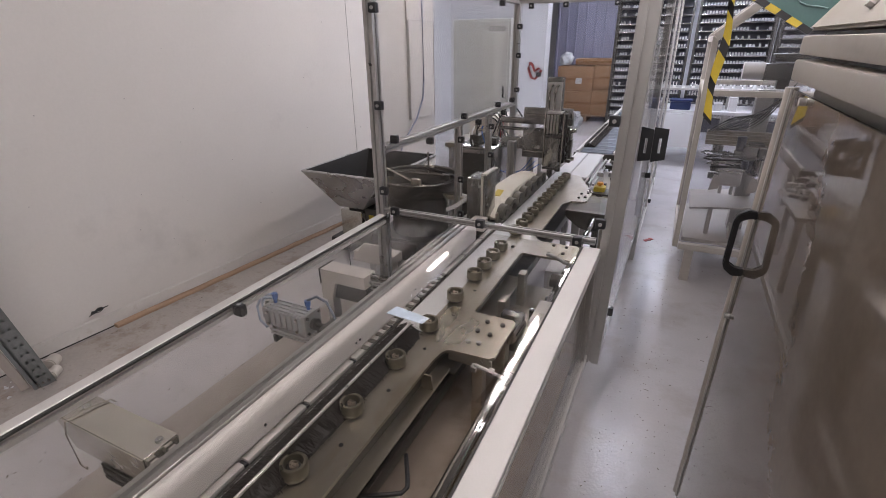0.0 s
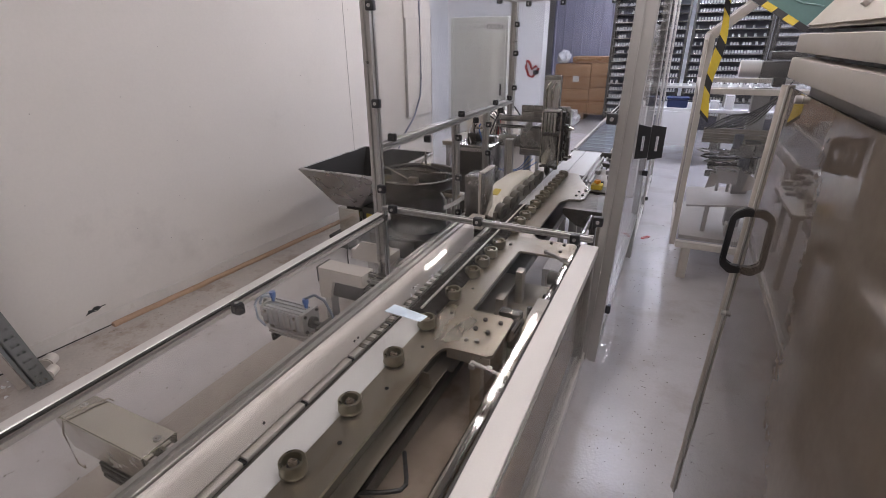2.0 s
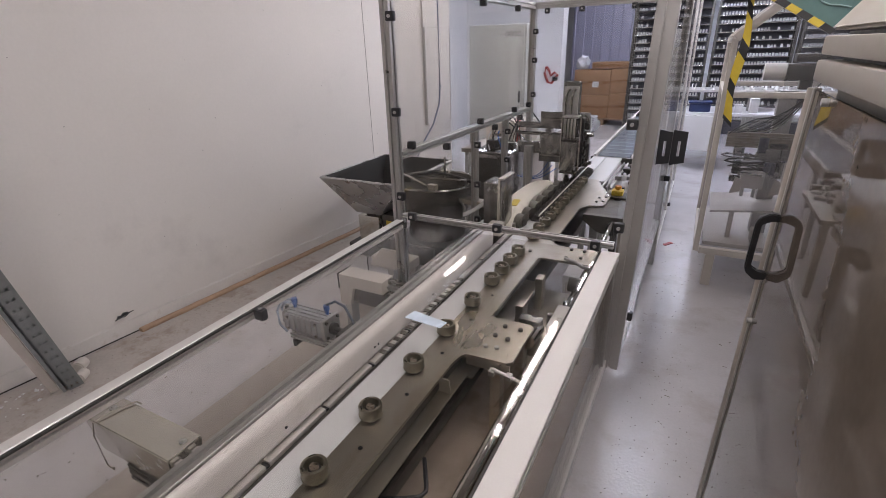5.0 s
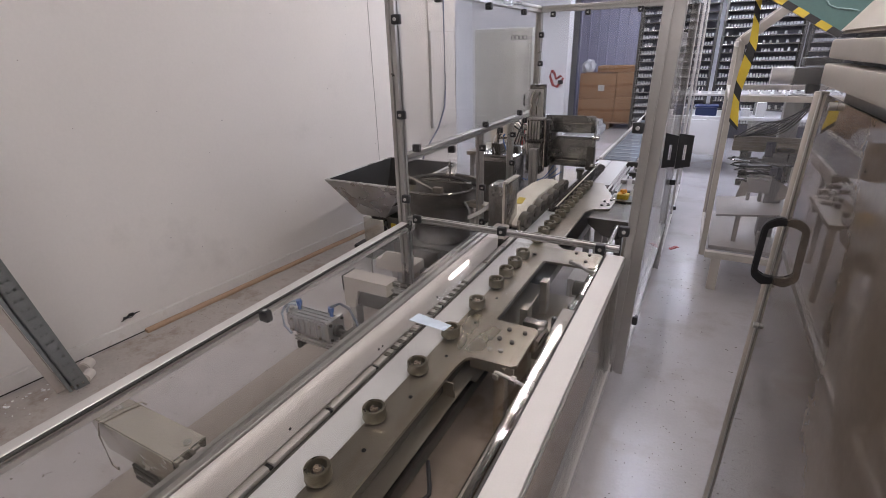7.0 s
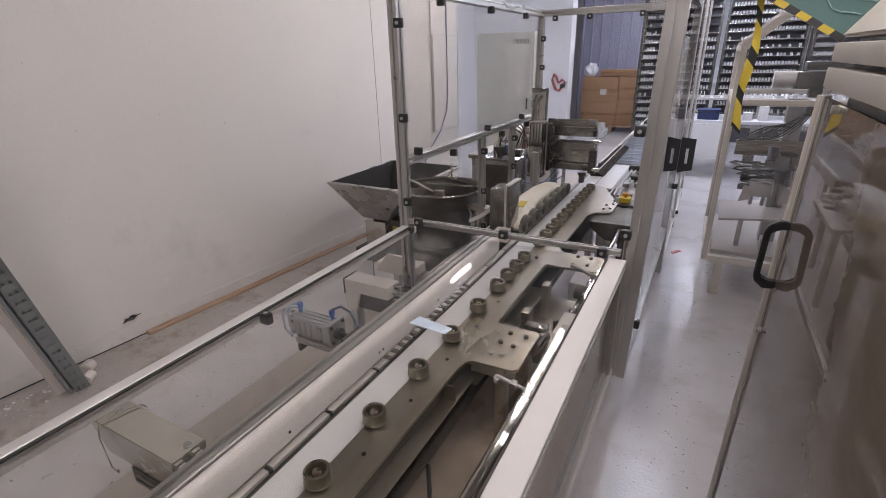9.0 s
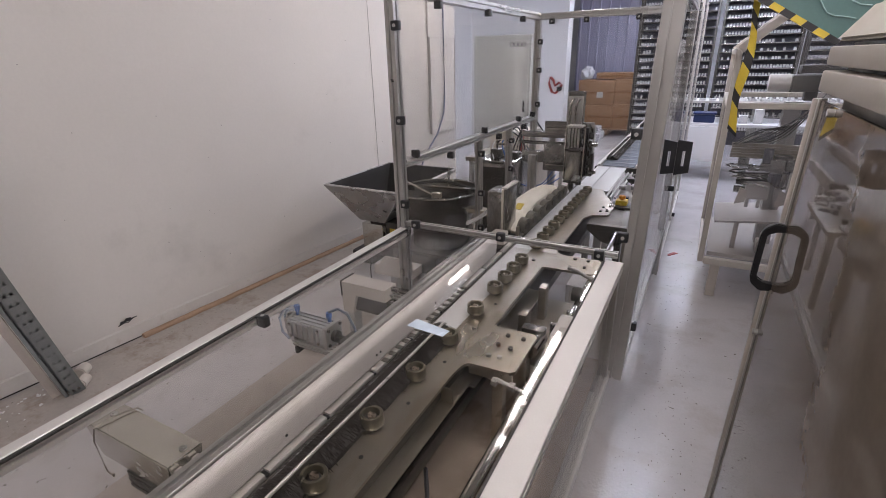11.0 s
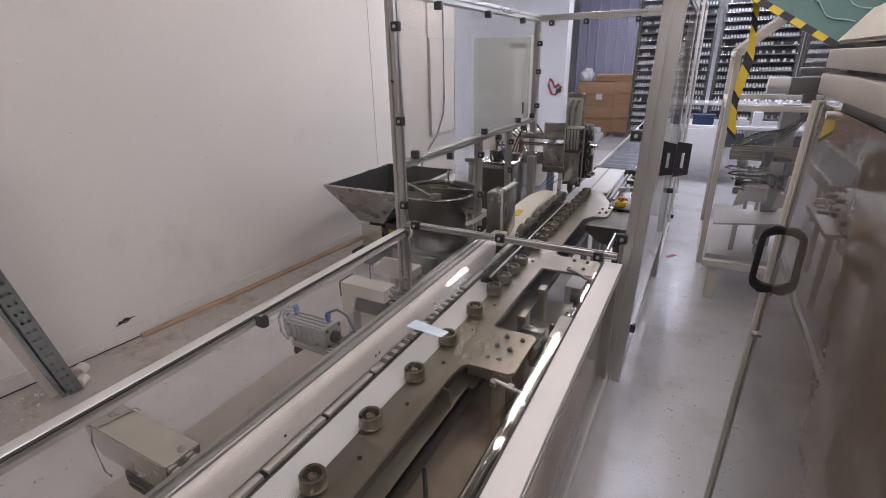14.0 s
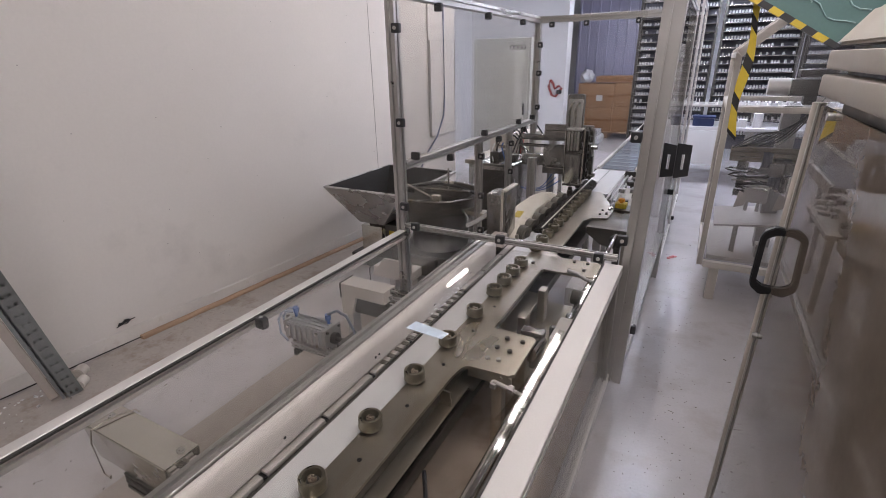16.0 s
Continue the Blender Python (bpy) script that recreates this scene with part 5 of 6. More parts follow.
def cabinet():
    c = thing("tall_cabinet", (-2.55, 6.6, 0), "tall grey enamel electrical cabinet", "cabinet")
    bm = B()
    box(bm, -2.93, -2.12, 6.45, 6.9, 0.08, 1.92, 0.012)
    part("body", bm, CABINET, c)
    bm = B()
    box(bm, -2.90, -2.15, 6.437, 6.449, 0.12, 1.89, 0.004)
    d = part("door", bm, CABINET, c)
    bm = B()
    box(bm, -2.2, -2.18, 6.415, 6.436, 0.95, 1.1, 0.004)
    part("handle", bm, BLACK, d, "black handle")
    for i in range(4):
        bm = B()
        bmesh.ops.create_circle(bm, segments=16, radius=0.03)
        bm.free()
        bm = B()
        pts = [(-2.38 + i * 0.055 + 0.022 * math.cos(k * math.tau / 12), 6.434, 1.80 + 0.03 * math.sin(k * math.tau / 12)) for k in range(13)]
        tube(bm, pts, 0.004, 6)
        part("sign_shape", bm, BLACK, d)
    bm = B()
    box(bm, -2.92, -2.13, 6.46, 6.89, 0, 0.079)
    part("plinth", bm, DARK_STEEL, c)
    # bench with small machines in front of it
    b = thing("side_bench", (-1.6, 5.0, 0), "grey side bench with a cream casing under it", "bench")
    bm = B()
    box(bm, -2.0, -1.3, 4.2, 5.4, 0.72, 0.76, 0.006)
    part("top", bm, STEEL, b)
    bm = B()
    box(bm, -1.9, -1.4, 4.3, 5.3, 0.2, 0.715, 0.01)
    part("casing", bm, CREAM, b)
    for x in (-1.97, -1.37):
        for y in (4.22, 5.34):
            bm = B()
            box(bm, x, x + 0.04, y, y + 0.04, 0, 0.719, 0.003)
            part("leg", bm, ALU, b)
    m = thing("bench_machine", (-1.6, 4.7, 0.76), "cream bench machine with cables and pale hoses", "machine")
    bm = B()
    box(bm, -1.85, -1.45, 4.45, 4.9, 0.76, 0.98, 0.02)
    part("casing", bm, CREAM, m)
    bm = B()
    cyl(bm, (-1.5, 4.4, 0.98), (-1.5, 4.4, 1.01), 0.025, 18)
    cyl(bm, (-1.5, 4.4, 0.76), (-1.5, 4.4, 0.98), 0.02, 12)
    part("knob", bm, REDP, m)
    for i in range(7):
        bm = B()
        a = (-1.8 + 0.08 * i, 4.5, 0.98)
        tube(bm, curve_pts(a, (-1.3 - 0.04 * i, 4.2, 0.78), -0.1 - 0.02 * i, 10), 0.007, 6)
        part("cable", bm, (BLACK, GREY_STEEL)[i % 2], m)
    drive_cabinet()


def cartons():
    stacks = [(-2.56, -1.80, 0.14, 0.62, 1), (-2.56, -1.80, 0.625, 1.14, 0), (-1.79, -1.28, 0.14, 0.66, 0), (-1.79, -1.28, 0.665, 1.16, 0), (-2.2, -1.3, 1.165, 1.29, 0)]
    for x0, x1, z0, z1, lab in stacks:
        c = thing("carton", ((x0 + x1) / 2, 11.4, z0), "brown cardboard carton stacked on a pallet", "carton", "stacked cartons")
        bm = B()
        box(bm, x0, x1, 11.2, 11.75, z0, z1, 0.008)
        part("box", bm, CARD, c)
        bm = B()
        box(bm, x0 + 0.01, x1 - 0.01, 11.194, 11.199, (z0 + z1) / 2 - 0.025, (z0 + z1) / 2 + 0.025)
        part("packing_tape", bm, material("brown_tape", (0.33, 0.17, 0.08), 0.25) if "brown_tape" not in bpy.data.materials else bpy.data.materials["brown_tape"], c, "glossy brown tape")
        if z0 > 0.6 and x0 < -2.5 and z0 < 1:
            bm = B()
            box(bm, x0 + 0.40, x0 + 0.53, 11.188, 11.193, z0 + 0.16, z0 + 0.28)
            part("label", bm, PAPER, c, "white paper label")
    p = thing("pallet", (-1.9, 11.45, 0), "worn wooden pallet under the cartons", "pallet")
    for i in range(6):
        bm = B()
        y = 11.15 + i * 0.11
        box(bm, -2.62, -1.33, y, y + 0.085, 0.115, 0.137, 0.003)
        part("board", bm, WOOD, p)
    for x in (-2.6, -1.95, -1.45):
        bm = B()
        box(bm, x, x + 0.1, 11.15, 11.78, 0.0, 0.114, 0.003)
        part("bearer", bm, WOOD, p)
    w = thing("wrapped_bundle", (-1.95, 10.4, 0), "low bundle wrapped in crumpled white film", "bundle")
    rnd = random.Random(3)
    for a in ((-2.45, -1.85, 10.2, 10.8, 0.0, 0.16), (-2.3, -1.9, 10.25, 10.7, 0.161, 0.28)):
        bm = B()
        box(bm, *a, 0.04)
        bmesh.ops.subdivide_edges(bm, edges=list(bm.edges), cuts=2, use_grid_fill=True)
        for v in bm.verts:
            if v.co.z > 0.05:
                v.co += Vector((rnd.uniform(-1, 1), rnd.uniform(-1, 1), rnd.uniform(-1, 0.3))) * 0.02
        part("wrap", bm, FILM, w)
    b = thing("plastic_bag", (-2.25, 11.4, 1.0), "crumpled translucent white plastic bag on the cartons", "bag")
    bm = B()
    bmesh.ops.create_icosphere(bm, subdivisions=3, radius=0.14)
    for v in bm.verts:
        v.co *= 1 + 0.35 * noise.noise(v.co * 14)
        v.co.z = max(v.co.z, -0.1) * 1.1
    bmesh.ops.translate(bm, verts=bm.verts, vec=(-2.42, 11.35, 1.27))
    part("film", bm, FILM, b)
    r = thing("red_dispenser", (-2.7, 9.94, 1.1), "red and black tape dispenser hung on the wall", "dispenser")
    bm = B()
    pts = [(-2.84, 9.93, 1.26), (-2.87, 9.93, 1.15), (-2.80, 9.93, 0.98), (-2.72, 9.93, 0.95), (-2.60, 9.93, 1.12), (-2.66, 9.93, 1.16), (-2.74, 9.93, 1.10), (-2.78, 9.93, 1.2), (-2.84, 9.93, 1.26)]
    tube(bm, pts, 0.026, 8)
    part("frame", bm, REDP, r)
    bm = B()
    box(bm, -2.70, -2.60, 9.90, 9.955, 1.0, 1.08, 0.01)
    part("grip", bm, BLACK, r)


def rack(x0, x1, y, z0, z1, pitch, seed):
    rnd = random.Random(seed)
    r = thing("storage_rack", ((x0 + x1) / 2, y + 0.15, 0), "tall dark steel rack filled with rows of small white parts", "rack", "storage racks")
    for x in (x0, x1 - 0.04):
        for yy in (y, y + 0.26):
            bm = B()
            box(bm, x, x + 0.04, yy, yy + 0.04, 0, 3.0, 0.003)
            part("upright", bm, DARK_STEEL, r)
    bm = B()
    box(bm, x0, x1, y + 0.31, y + 0.33, 0.05, 3.0)
    part("back_panel", bm, HAZY_GREY, r, "dark back panel")
    bm = B()
    items = []
    z = z0
    while z < z1:
        s = B()
        box(s, x0 + 0.041, x1 - 0.041, y + 0.005, y + 0.29, z - 0.018, z, 0.002)
        part("shelf", s, GREY_STEEL if rnd.random() < 0.6 else DARK_STEEL, r)
        x = x0 + 0.07
        lo = x1 - 0.07
        gap = rnd.random()
        while x < lo:
            if not (gap < 0.25 and rnd.random() < 0.5):
                items.append((x, z))
            x += 0.046
        z += pitch
    for x, z in items:
        h = rnd.uniform(0.042, 0.055)
        box(bm, x, x + 0.026, y + 0.01, y + 0.05, z + 0.0005, z + h * 0.55)
        box(bm, x + 0.006, x + 0.02, y + 0.015, y + 0.045, z + h * 0.55, z + h)
        box(bm, x, x + 0.026, y + 0.11, y + 0.15, z + 0.0005, z + h)
    tagged(part("small_part_fill", bm, SMALL_PART, r, "rows of small white parts", smooth=False), kind="stuff")


def far_bench():
    b = thing("packing_bench", (0.1, 7.9, 0), "white packing bench with an upper shelf", "bench")
    bm = B()
    box(bm, -0.55, 1.6, 7.5, 8.3, 0.72, 0.76, 0.005)
    part("top", bm, WHITE_WALL, b)
    bm = B()
    box(bm, -0.5, 1.6, 7.75, 8.2, 1.0, 1.03, 0.004)
    part("shelf", bm, ALU_LIGHT, b)
    for x in (-0.5, 0.55, 1.5):
        bm = B()
        box(bm, x, x + 0.04, 7.8, 7.84, 0.761, 1.0, 0.003)
        part("shelf_post", bm, ALU, b)
        bm = B()
        box(bm, x, x + 0.05, 7.55, 7.6, 0, 0.72, 0.003)
        part("leg", bm, ALU, b)
        bm = B()
        box(bm, x, x + 0.05, 8.2, 8.25, 0, 0.72, 0.003)
        part("leg", bm, ALU, b)
    bm = B()
    box(bm, -0.17, 0.22, 7.47, 7.495, 0.26, 0.72, 0.005)
    part("front_panel", bm, WHITE_WALL, b)
    rnd = random.Random(6)
    for i in range(17):
        t = thing("parts_tray", (-0.45 + i * 0.12, 7.85, 1.03), "small white plastic parts tray standing on the shelf", "tray", "parts trays")
        x = -0.47 + i * 0.12
        bm = B()
        a = rnd.uniform(-0.01, 0.01)
        box(bm, x, x + 0.085, 7.76, 8.05, 1.031, 1.04, 0.002)
        box(bm, x, x + 0.006, 7.76, 8.05, 1.04, 1.10 + a, 0.001)
        box(bm, x + 0.079, x + 0.085, 7.76, 8.05, 1.04, 1.10 + a, 0.001)
        box(bm, x + 0.007, x + 0.078, 7.76, 7.765, 1.04, 1.07 + a, 0.001)
        part("shell", bm, PAPER, t)
    c = thing("blue_crate", (-0.02, 7.62, 0.76), "navy blue plastic crate with rounded lid", "crate")
    bm = B()
    box(bm, -0.14, 0.12, 7.54, 7.74, 0.761, 0.87, 0.02)
    part("tub", bm, BLUE_PLASTIC, c)
    bm = B()
    box(bm, -0.15, 0.13, 7.53, 7.75, 0.871, 0.895, 0.01)
    part("lid", bm, BLUE_PLASTIC, c)
    for i, (x, h) in enumerate(((-0.42, 0.16), (-0.3, 0.1), (0.3, 0.14), (0.45, 0.1), (0.62, 0.18))):
        k = thing("white_box", (x, 7.65, 0.76), "small white box on the bench", "box", "bench boxes")
        bm = B()
        box(bm, x - 0.05, x + 0.05, 7.58, 7.72, 0.761, 0.76 + h, 0.006)
        part("carton", bm, PAPER, k)
    # white machine with rounded top and the far guard poles
    m = thing("white_machine", (-0.38, 5.7, 0), "white enamel machine column with rounded top", "machine")
    bm = B()
    box(bm, -0.43, -0.27, 5.5, 5.9, 1.60, 1.77, 0.04)
    part("head", bm, WHITE_WALL, m)
    bm = B()
    box(bm, -0.41, -0.29, 5.55, 5.85, 0, 1.60, 0.01)
    part("column", bm, ALU_LIGHT, m)
    g = thing("rear_guard", (-0.15, 5.0, 0), "clear guard panels with thin aluminium posts", "machine guard")
    for y in (3.92, 5.05, 6.3):
        bm = B()
        box(bm, -0.166, -0.144, y, y + 0.022, 0.0, 2.1, 0.002)
        part("post", bm, ALU_LIGHT, g)
    for a, b2 in ((3.95, 5.04), (5.08, 6.29)):
        bm = B()
        box(bm, -0.157, -0.153, a, b2, 0.1, 2.0)
        part("pane", bm, GLASS, g, "clear plastic pane", smooth=False)
    bm = B()
    box(bm, -0.166, -0.144, 3.945, 6.298, 2.1, 2.12)
    part("rail", bm, ALU_LIGHT, g)
    bm = B()
    box(bm, -0.166, -0.144, 3.945, 6.298, 0.08, 0.098)
    part("rail", bm, ALU_LIGHT, g)
    clip(-0.14, 5.2, 0.12, "z")


# ---- machine beyond the aisle ----
def side_enclosure():
    e = thing("cream_enclosure", (0.4, 4.0, 0), "cream steel framed machine enclosure with clear panels", "machine enclosure")
    y0, y1 = 3.62, 4.6
    xs = 0.125

    def bar(a, b, w=0.035):
        bm = B()
        a, b = Vector(a), Vector(b)
        d = b - a
        m = Matrix.Translation((a + b) / 2) @ d.to_track_quat("Z", "Y").to_matrix().to_4x4()
        box(bm, -w / 2, w / 2, -w / 2, w / 2, -d.length / 2, d.length / 2, 0.004)
        bmesh.ops.transform(bm, matrix=m, verts=bm.verts)
        part("frame_bar", bm, CREAM, e)

    for y in (y0, y1):
        bar((xs, y, 0.27), (xs, y, 1.66))
        bar((xs, y, 1.66), (xs + 0.27, y, 1.90), 0.05)
        bar((xs + 0.26, y, 1.90), (1.15, y, 1.90))
        bar((1.15, y, 0.27), (1.15, y, 1.90))
        bar((xs + 0.02, y, 1.335), (1.13, y, 1.335))
        bar((xs + 0.02, y, 0.28), (1.13, y, 0.28), 0.045)
    for z in (0.28, 1.335, 1.65):
        bar((xs, y0 + 0.02, z), (xs, y1 - 0.02, z))
    for x in (xs + 0.1, 1.1):
        for y in (y0 + 0.05, y1 - 0.05):
            bm = B()
            box(bm, x - 0.03, x + 0.03, y - 0.03, y + 0.03, 0, 0.26, 0.004)
            part("leg", bm, CREAM, e)
    for a in ((xs + 0.02, 1.13, y0, y0 + 0.004, 0.31, 1.315), (xs + 0.3, 1.13, y0, y0 + 0.004, 1.36, 1.87), (xs - 0.002, xs + 0.002, y0 + 0.02, y1 - 0.02, 0.3, 1.315)):
        bm = B()
        box(bm, *a)
        part("pane", bm, GLASS_OLD, e, "hazy clear panel", smooth=False)
    bm = B()
    box(bm, 0.16, 1.1, y0 + 0.05, y1 - 0.05, 0.30, 0.33, 0.004)
    part("floor_plate", bm, CREAM, e)
    for z in (0.95, 0.80):
        bm = B()
        box(bm, xs - 0.014, xs - 0.004, y0 + 0.01, y0 + 0.05, z, z + 0.035, 0.003)
        part("hinge", bm, YELLOW if z < 0.9 else DARK_STEEL, e)
    # mechanism inside
    m = thing("pick_unit", (0.5, 4.1, 0.33), "dark pick-up unit with motor, rails, cables and grippers", "machine unit")
    bm = B()
    for z in (0.955, 0.99, 1.025):
        sweep(bm, slotted(3.95, 3.99, z, z + 0.03, s=0.005, d=0.008), "x", 0.2, 1.1)
    part("rail", bm, STEEL, m)
    bm = B()
    sweep(bm, slotted(0.46, 0.56, 4.0, 4.1), "z", 0.33, 1.33)
    part("column", bm, ALU, m)
    bm = B()
    cyl(bm, (0.34, 4.0, 1.45), (0.46, 4.0, 1.45), 0.055, 22)
    part("motor", bm, ALU_LIGHT, m, "pale motor body")
    bm = B()
    box(bm, 0.46, 0.66, 3.93, 4.1, 1.40, 1.50, 0.01)
    box(bm, 0.5, 0.7, 3.95, 4.08, 1.51, 1.56, 0.01)
    box(bm, 0.55, 0.62, 3.98, 4.05, 1.34, 1.40, 0.006)
    part("gearbox", bm, DARK_STEEL, m)
    rnd = random.Random(12)
    for i in range(34):
        bm = B()
        x, z, y = rnd.uniform(0.24, 0.66), rnd.uniform(0.74, 0.94), rnd.uniform(3.8, 4.0)
        if i % 4 == 0:
            cyl(bm, (x, y, z), (x, y, z + rnd.uniform(0.05, 0.12)), rnd.uniform(0.012, 0.03), 14)
        else:
            box(bm, x, x + rnd.uniform(0.03, 0.1), y, y + rnd.uniform(0.03, 0.08), z, z + rnd.uniform(0.03, 0.1), 0.006)
        # greys instead of black, the pane's haze put into the colour
        part("gripper_block", bm, rnd.choice([DARK_STEEL, GREY_STEEL, HAZY_GREY, GREY_STEEL]), m)
    bm = B()
    box(bm, 0.32, 0.46, 3.8, 3.95, 0.70, 0.82, 0.01)
    cyl(bm, (0.35, 3.86, 0.63), (0.35, 3.86, 0.70), 0.012, 12)
    cyl(bm, (0.42, 3.86, 0.63), (0.42, 3.86, 0.70), 0.012, 12)
    part("gripper", bm, ALU_LIGHT, m)
    for x in (0.27, 0.50):
        bm = B()
        sweep(bm, [(x, 0.66), (x + 0.06, 0.68), (x + 0.07, 0.76), (x + 0.02, 0.78)], "y", 3.79, 3.795)
        part("deflector", bm, CREAM, m, "pale bent deflector plate")
    bm = B()
    box(bm, 0.55, 0.64, 3.74, 3.8, 0.76, 0.90, 0.008)
    box(bm, 0.57, 0.62, 3.735, 3.739, 0.80, 0.84)
    part("valve_box", bm, CREAM, m, "cream valve box")
    for i in range(5):
        bm = B()
        z = 0.80 + 0.03 * i
        tube(bm, [(0.44 - 0.26 * abs(math.sin(k * 0.5)) * (0.6 + 0.1 * i), 3.78 + 0.01 * k, z + 0.012 * math.sin(k * 0.9 + i)) for k in range(8)], 0.006, 6)
        part("looped_hose", bm, (GREY_STEEL, RUBBER)[i % 2], m)
    bm = B()
    box(bm, 0.17, 0.62, 3.70, 4.2, 0.56, 0.575, 0.004, turn=Matrix.Rotation(radians(-6), 4, "Y"))
    box(bm, 0.30, 0.33, 3.8, 3.84, 0.33, 0.56, 0.003)
    box(bm, 0.45, 0.50, 3.75, 3.85, 0.33, 0.42, 0.006)
    part("tray", bm, CREAM, m, "pale tilted tray")
    for i in range(9):
        bm = B()
        a = (0.2 + 0.02 * i, 3.85 + 0.02 * i, 1.06)
        b2 = (0.5 + 0.02 * i, 3.95, 1.15 + 0.03 * i)
        tube(bm, curve_pts(a, b2, 0.05 - 0.02 * i, 10, (0, 0, 1)), 0.0045, 6)
        part("cable", bm, (BLACK, DARK_STEEL, GREY_STEEL)[i % 3], m)


def near_machine():
    n = thing("cream_machine", (0.6, 0.6, 0), "large cream machine with smoked panel door", "machine")
    ye = 1.335
    rake = 0.109

    def raked(bm):
        """The far edge leans out a little towards the floor."""
        for v in bm.verts:
            if v.co.y > ye - 0.1:
                v.co.y += (1.55 - v.co.z) * rake
        return bm
    x = 0.22
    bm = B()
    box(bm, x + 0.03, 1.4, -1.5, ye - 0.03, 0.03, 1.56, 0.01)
    part("body", raked(bm), DARK_CREAM, n)
    bm = B()
    box(bm, x, x + 0.006, -1.45, ye + 0.022, 0.1, 1.545)
    d = part("door_panel", raked(bm), TINTED, n, "smoked brown door panel", smooth=False)
    bm = B()
    sweep(bm, [(x + 0.002 + 0.014 * math.cos(a), ye + 0.037 + 0.014 * math.sin(a)) for a in [k * math.tau / 20 for k in range(20)]], "z", 0.1, 1.548)
    part("edge_strip", raked(bm), CREAM, n)
    bm = B()
    cyl(bm, (x - 0.002, ye + 0.014, 0.1), (x - 0.002, ye + 0.014, 1.548), 0.003, 10)
    part("seal_bead", raked(bm), ALU_LIGHT, n)
    for y, z in ((1.187, 1.535), (1.40, 0.93)):
        bm = B()
        cyl(bm, (x - 0.012, y, z), (x, y, z), 0.008, 12)
        part("screw", bm, ALU, n)
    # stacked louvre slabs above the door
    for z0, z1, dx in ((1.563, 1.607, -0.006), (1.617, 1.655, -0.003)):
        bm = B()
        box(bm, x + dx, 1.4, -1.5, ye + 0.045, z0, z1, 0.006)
        part("louvre_slab", bm, DARK_CREAM, n)
    bm = B()
    box(bm, x + 0.03, 1.39, -1.49, ye, 1.561, 1.662)
    part("dark_core", bm, BLACK, n)
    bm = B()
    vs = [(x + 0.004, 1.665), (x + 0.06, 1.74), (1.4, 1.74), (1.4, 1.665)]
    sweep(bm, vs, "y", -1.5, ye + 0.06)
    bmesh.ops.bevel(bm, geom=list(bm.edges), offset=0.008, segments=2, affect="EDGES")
    hood = part("hood", bm, DARK_CREAM, n)
    bm = B()
    cyl(bm, (x + 0.02, 1.05, 1.705), (x + 0.028, 1.05, 1.70), 0.01, 10)
    part("hood_screw", bm, ALU, hood)
    bm = B()
    box(bm, 0.26, 1.36, -1.45, ye - 0.06, 0, 0.029)
    part("plinth", bm, DARK_STEEL, n)
    # door handle
    bm = B()
    outer = [(x - 0.0005, 1.250), (x - 0.0206, 1.254), (x - 0.0416, 1.240), (x - 0.0496, 1.224), (x - 0.0523, 1.104), (x - 0.0480, 1.088), (x - 0.0261, 1.070), (x - 0.0005, 1.074)]
    inner = [(x - 0.0005, 1.094), (x - 0.0244, 1.093), (x - 0.0374, 1.102), (x - 0.0410, 1.110), (x - 0.0383, 1.220), (x - 0.0340, 1.226), (x - 0.0189, 1.234), (x - 0.0005, 1.231)]
    sweep(bm, outer + inner, "y", 1.358, 1.378)
    bmesh.ops.bevel(bm, geom=list(bm.edges), offset=0.0025, segments=2, affect="EDGES")
    part("handle", bm, BLACK, d, "black bow handle")
    # teal sheet standing on top with hazard tape
    t = thing("teal_board", (0.3, 1.88, 1.67), "teal patterned board edged with black-yellow tape", "board")
    p0, p1, p2 = Vector((0.303, 1.89, 1.673)), Vector((0.095, 1.9, 1.80)), Vector((0.47, 1.9, 1.83))
    u, v = p1 - p0, p2 - p0
    nrm = u.cross(v).normalized()

    def slab(a0, a1, b0, b1, lift, thick):
        g = B()
        c = [p0 + u * a + v * b + nrm * lift for a, b in ((a0, b0), (a1, b0), (a1, b1), (a0, b1))]
        lo = [g.verts.new(q) for q in c]
        hi = [g.verts.new(q + nrm * thick) for q in c]
        g.faces.new(lo[::-1])
        g.faces.new(hi)
        for i in range(4):
            g.faces.new((lo[i], lo[(i + 1) % 4], hi[(i + 1) % 4], hi[i]))
        return g

    s = -1 if nrm.y > 0 else 1
    part("sheet", slab(0, 2.2, 0, 2.2, 0, 0.006), TEAL, t)
    rnd = random.Random(5)
    for i in range(9):
        g = B()
        a, b2 = rnd.uniform(0.05, 1.2), rnd.uniform(0.05, 1.0)
        pts = [p0 + u * (a + 0.09 * k) + v * (b2 + 0.05 * math.sin(k * 1.1 + i)) + nrm * (s * 0.002 if s < 0 else 0.008) for k in range(8)]
        tube(g, pts, 0.0022, 5)
        part("line", g, PALE_TEAL, t)
    for k in range(15):
        part("tape_band", slab(-0.05 + k * 0.15, k * 0.15 + 0.098, -0.045, 0.035, -0.002, 0.010), (BLACK, YELLOW)[k % 2], t)
    # loose tape end hanging in front of the aisle
    h = thing("hazard_tape", (0.09, 1.95, 1.4), "loose twisted strip of black-yellow hazard tape", "tape")
    n2 = 48
    pts = [Vector((0.098 + 0.006 * math.sin(i * 0.3) - 0.016 * (i / n2) ** 2, 1.95 - 0.01 * i / n2, 2.02 - 0.64 * i / n2)) for i in range(n2 + 1)]
    edge = []
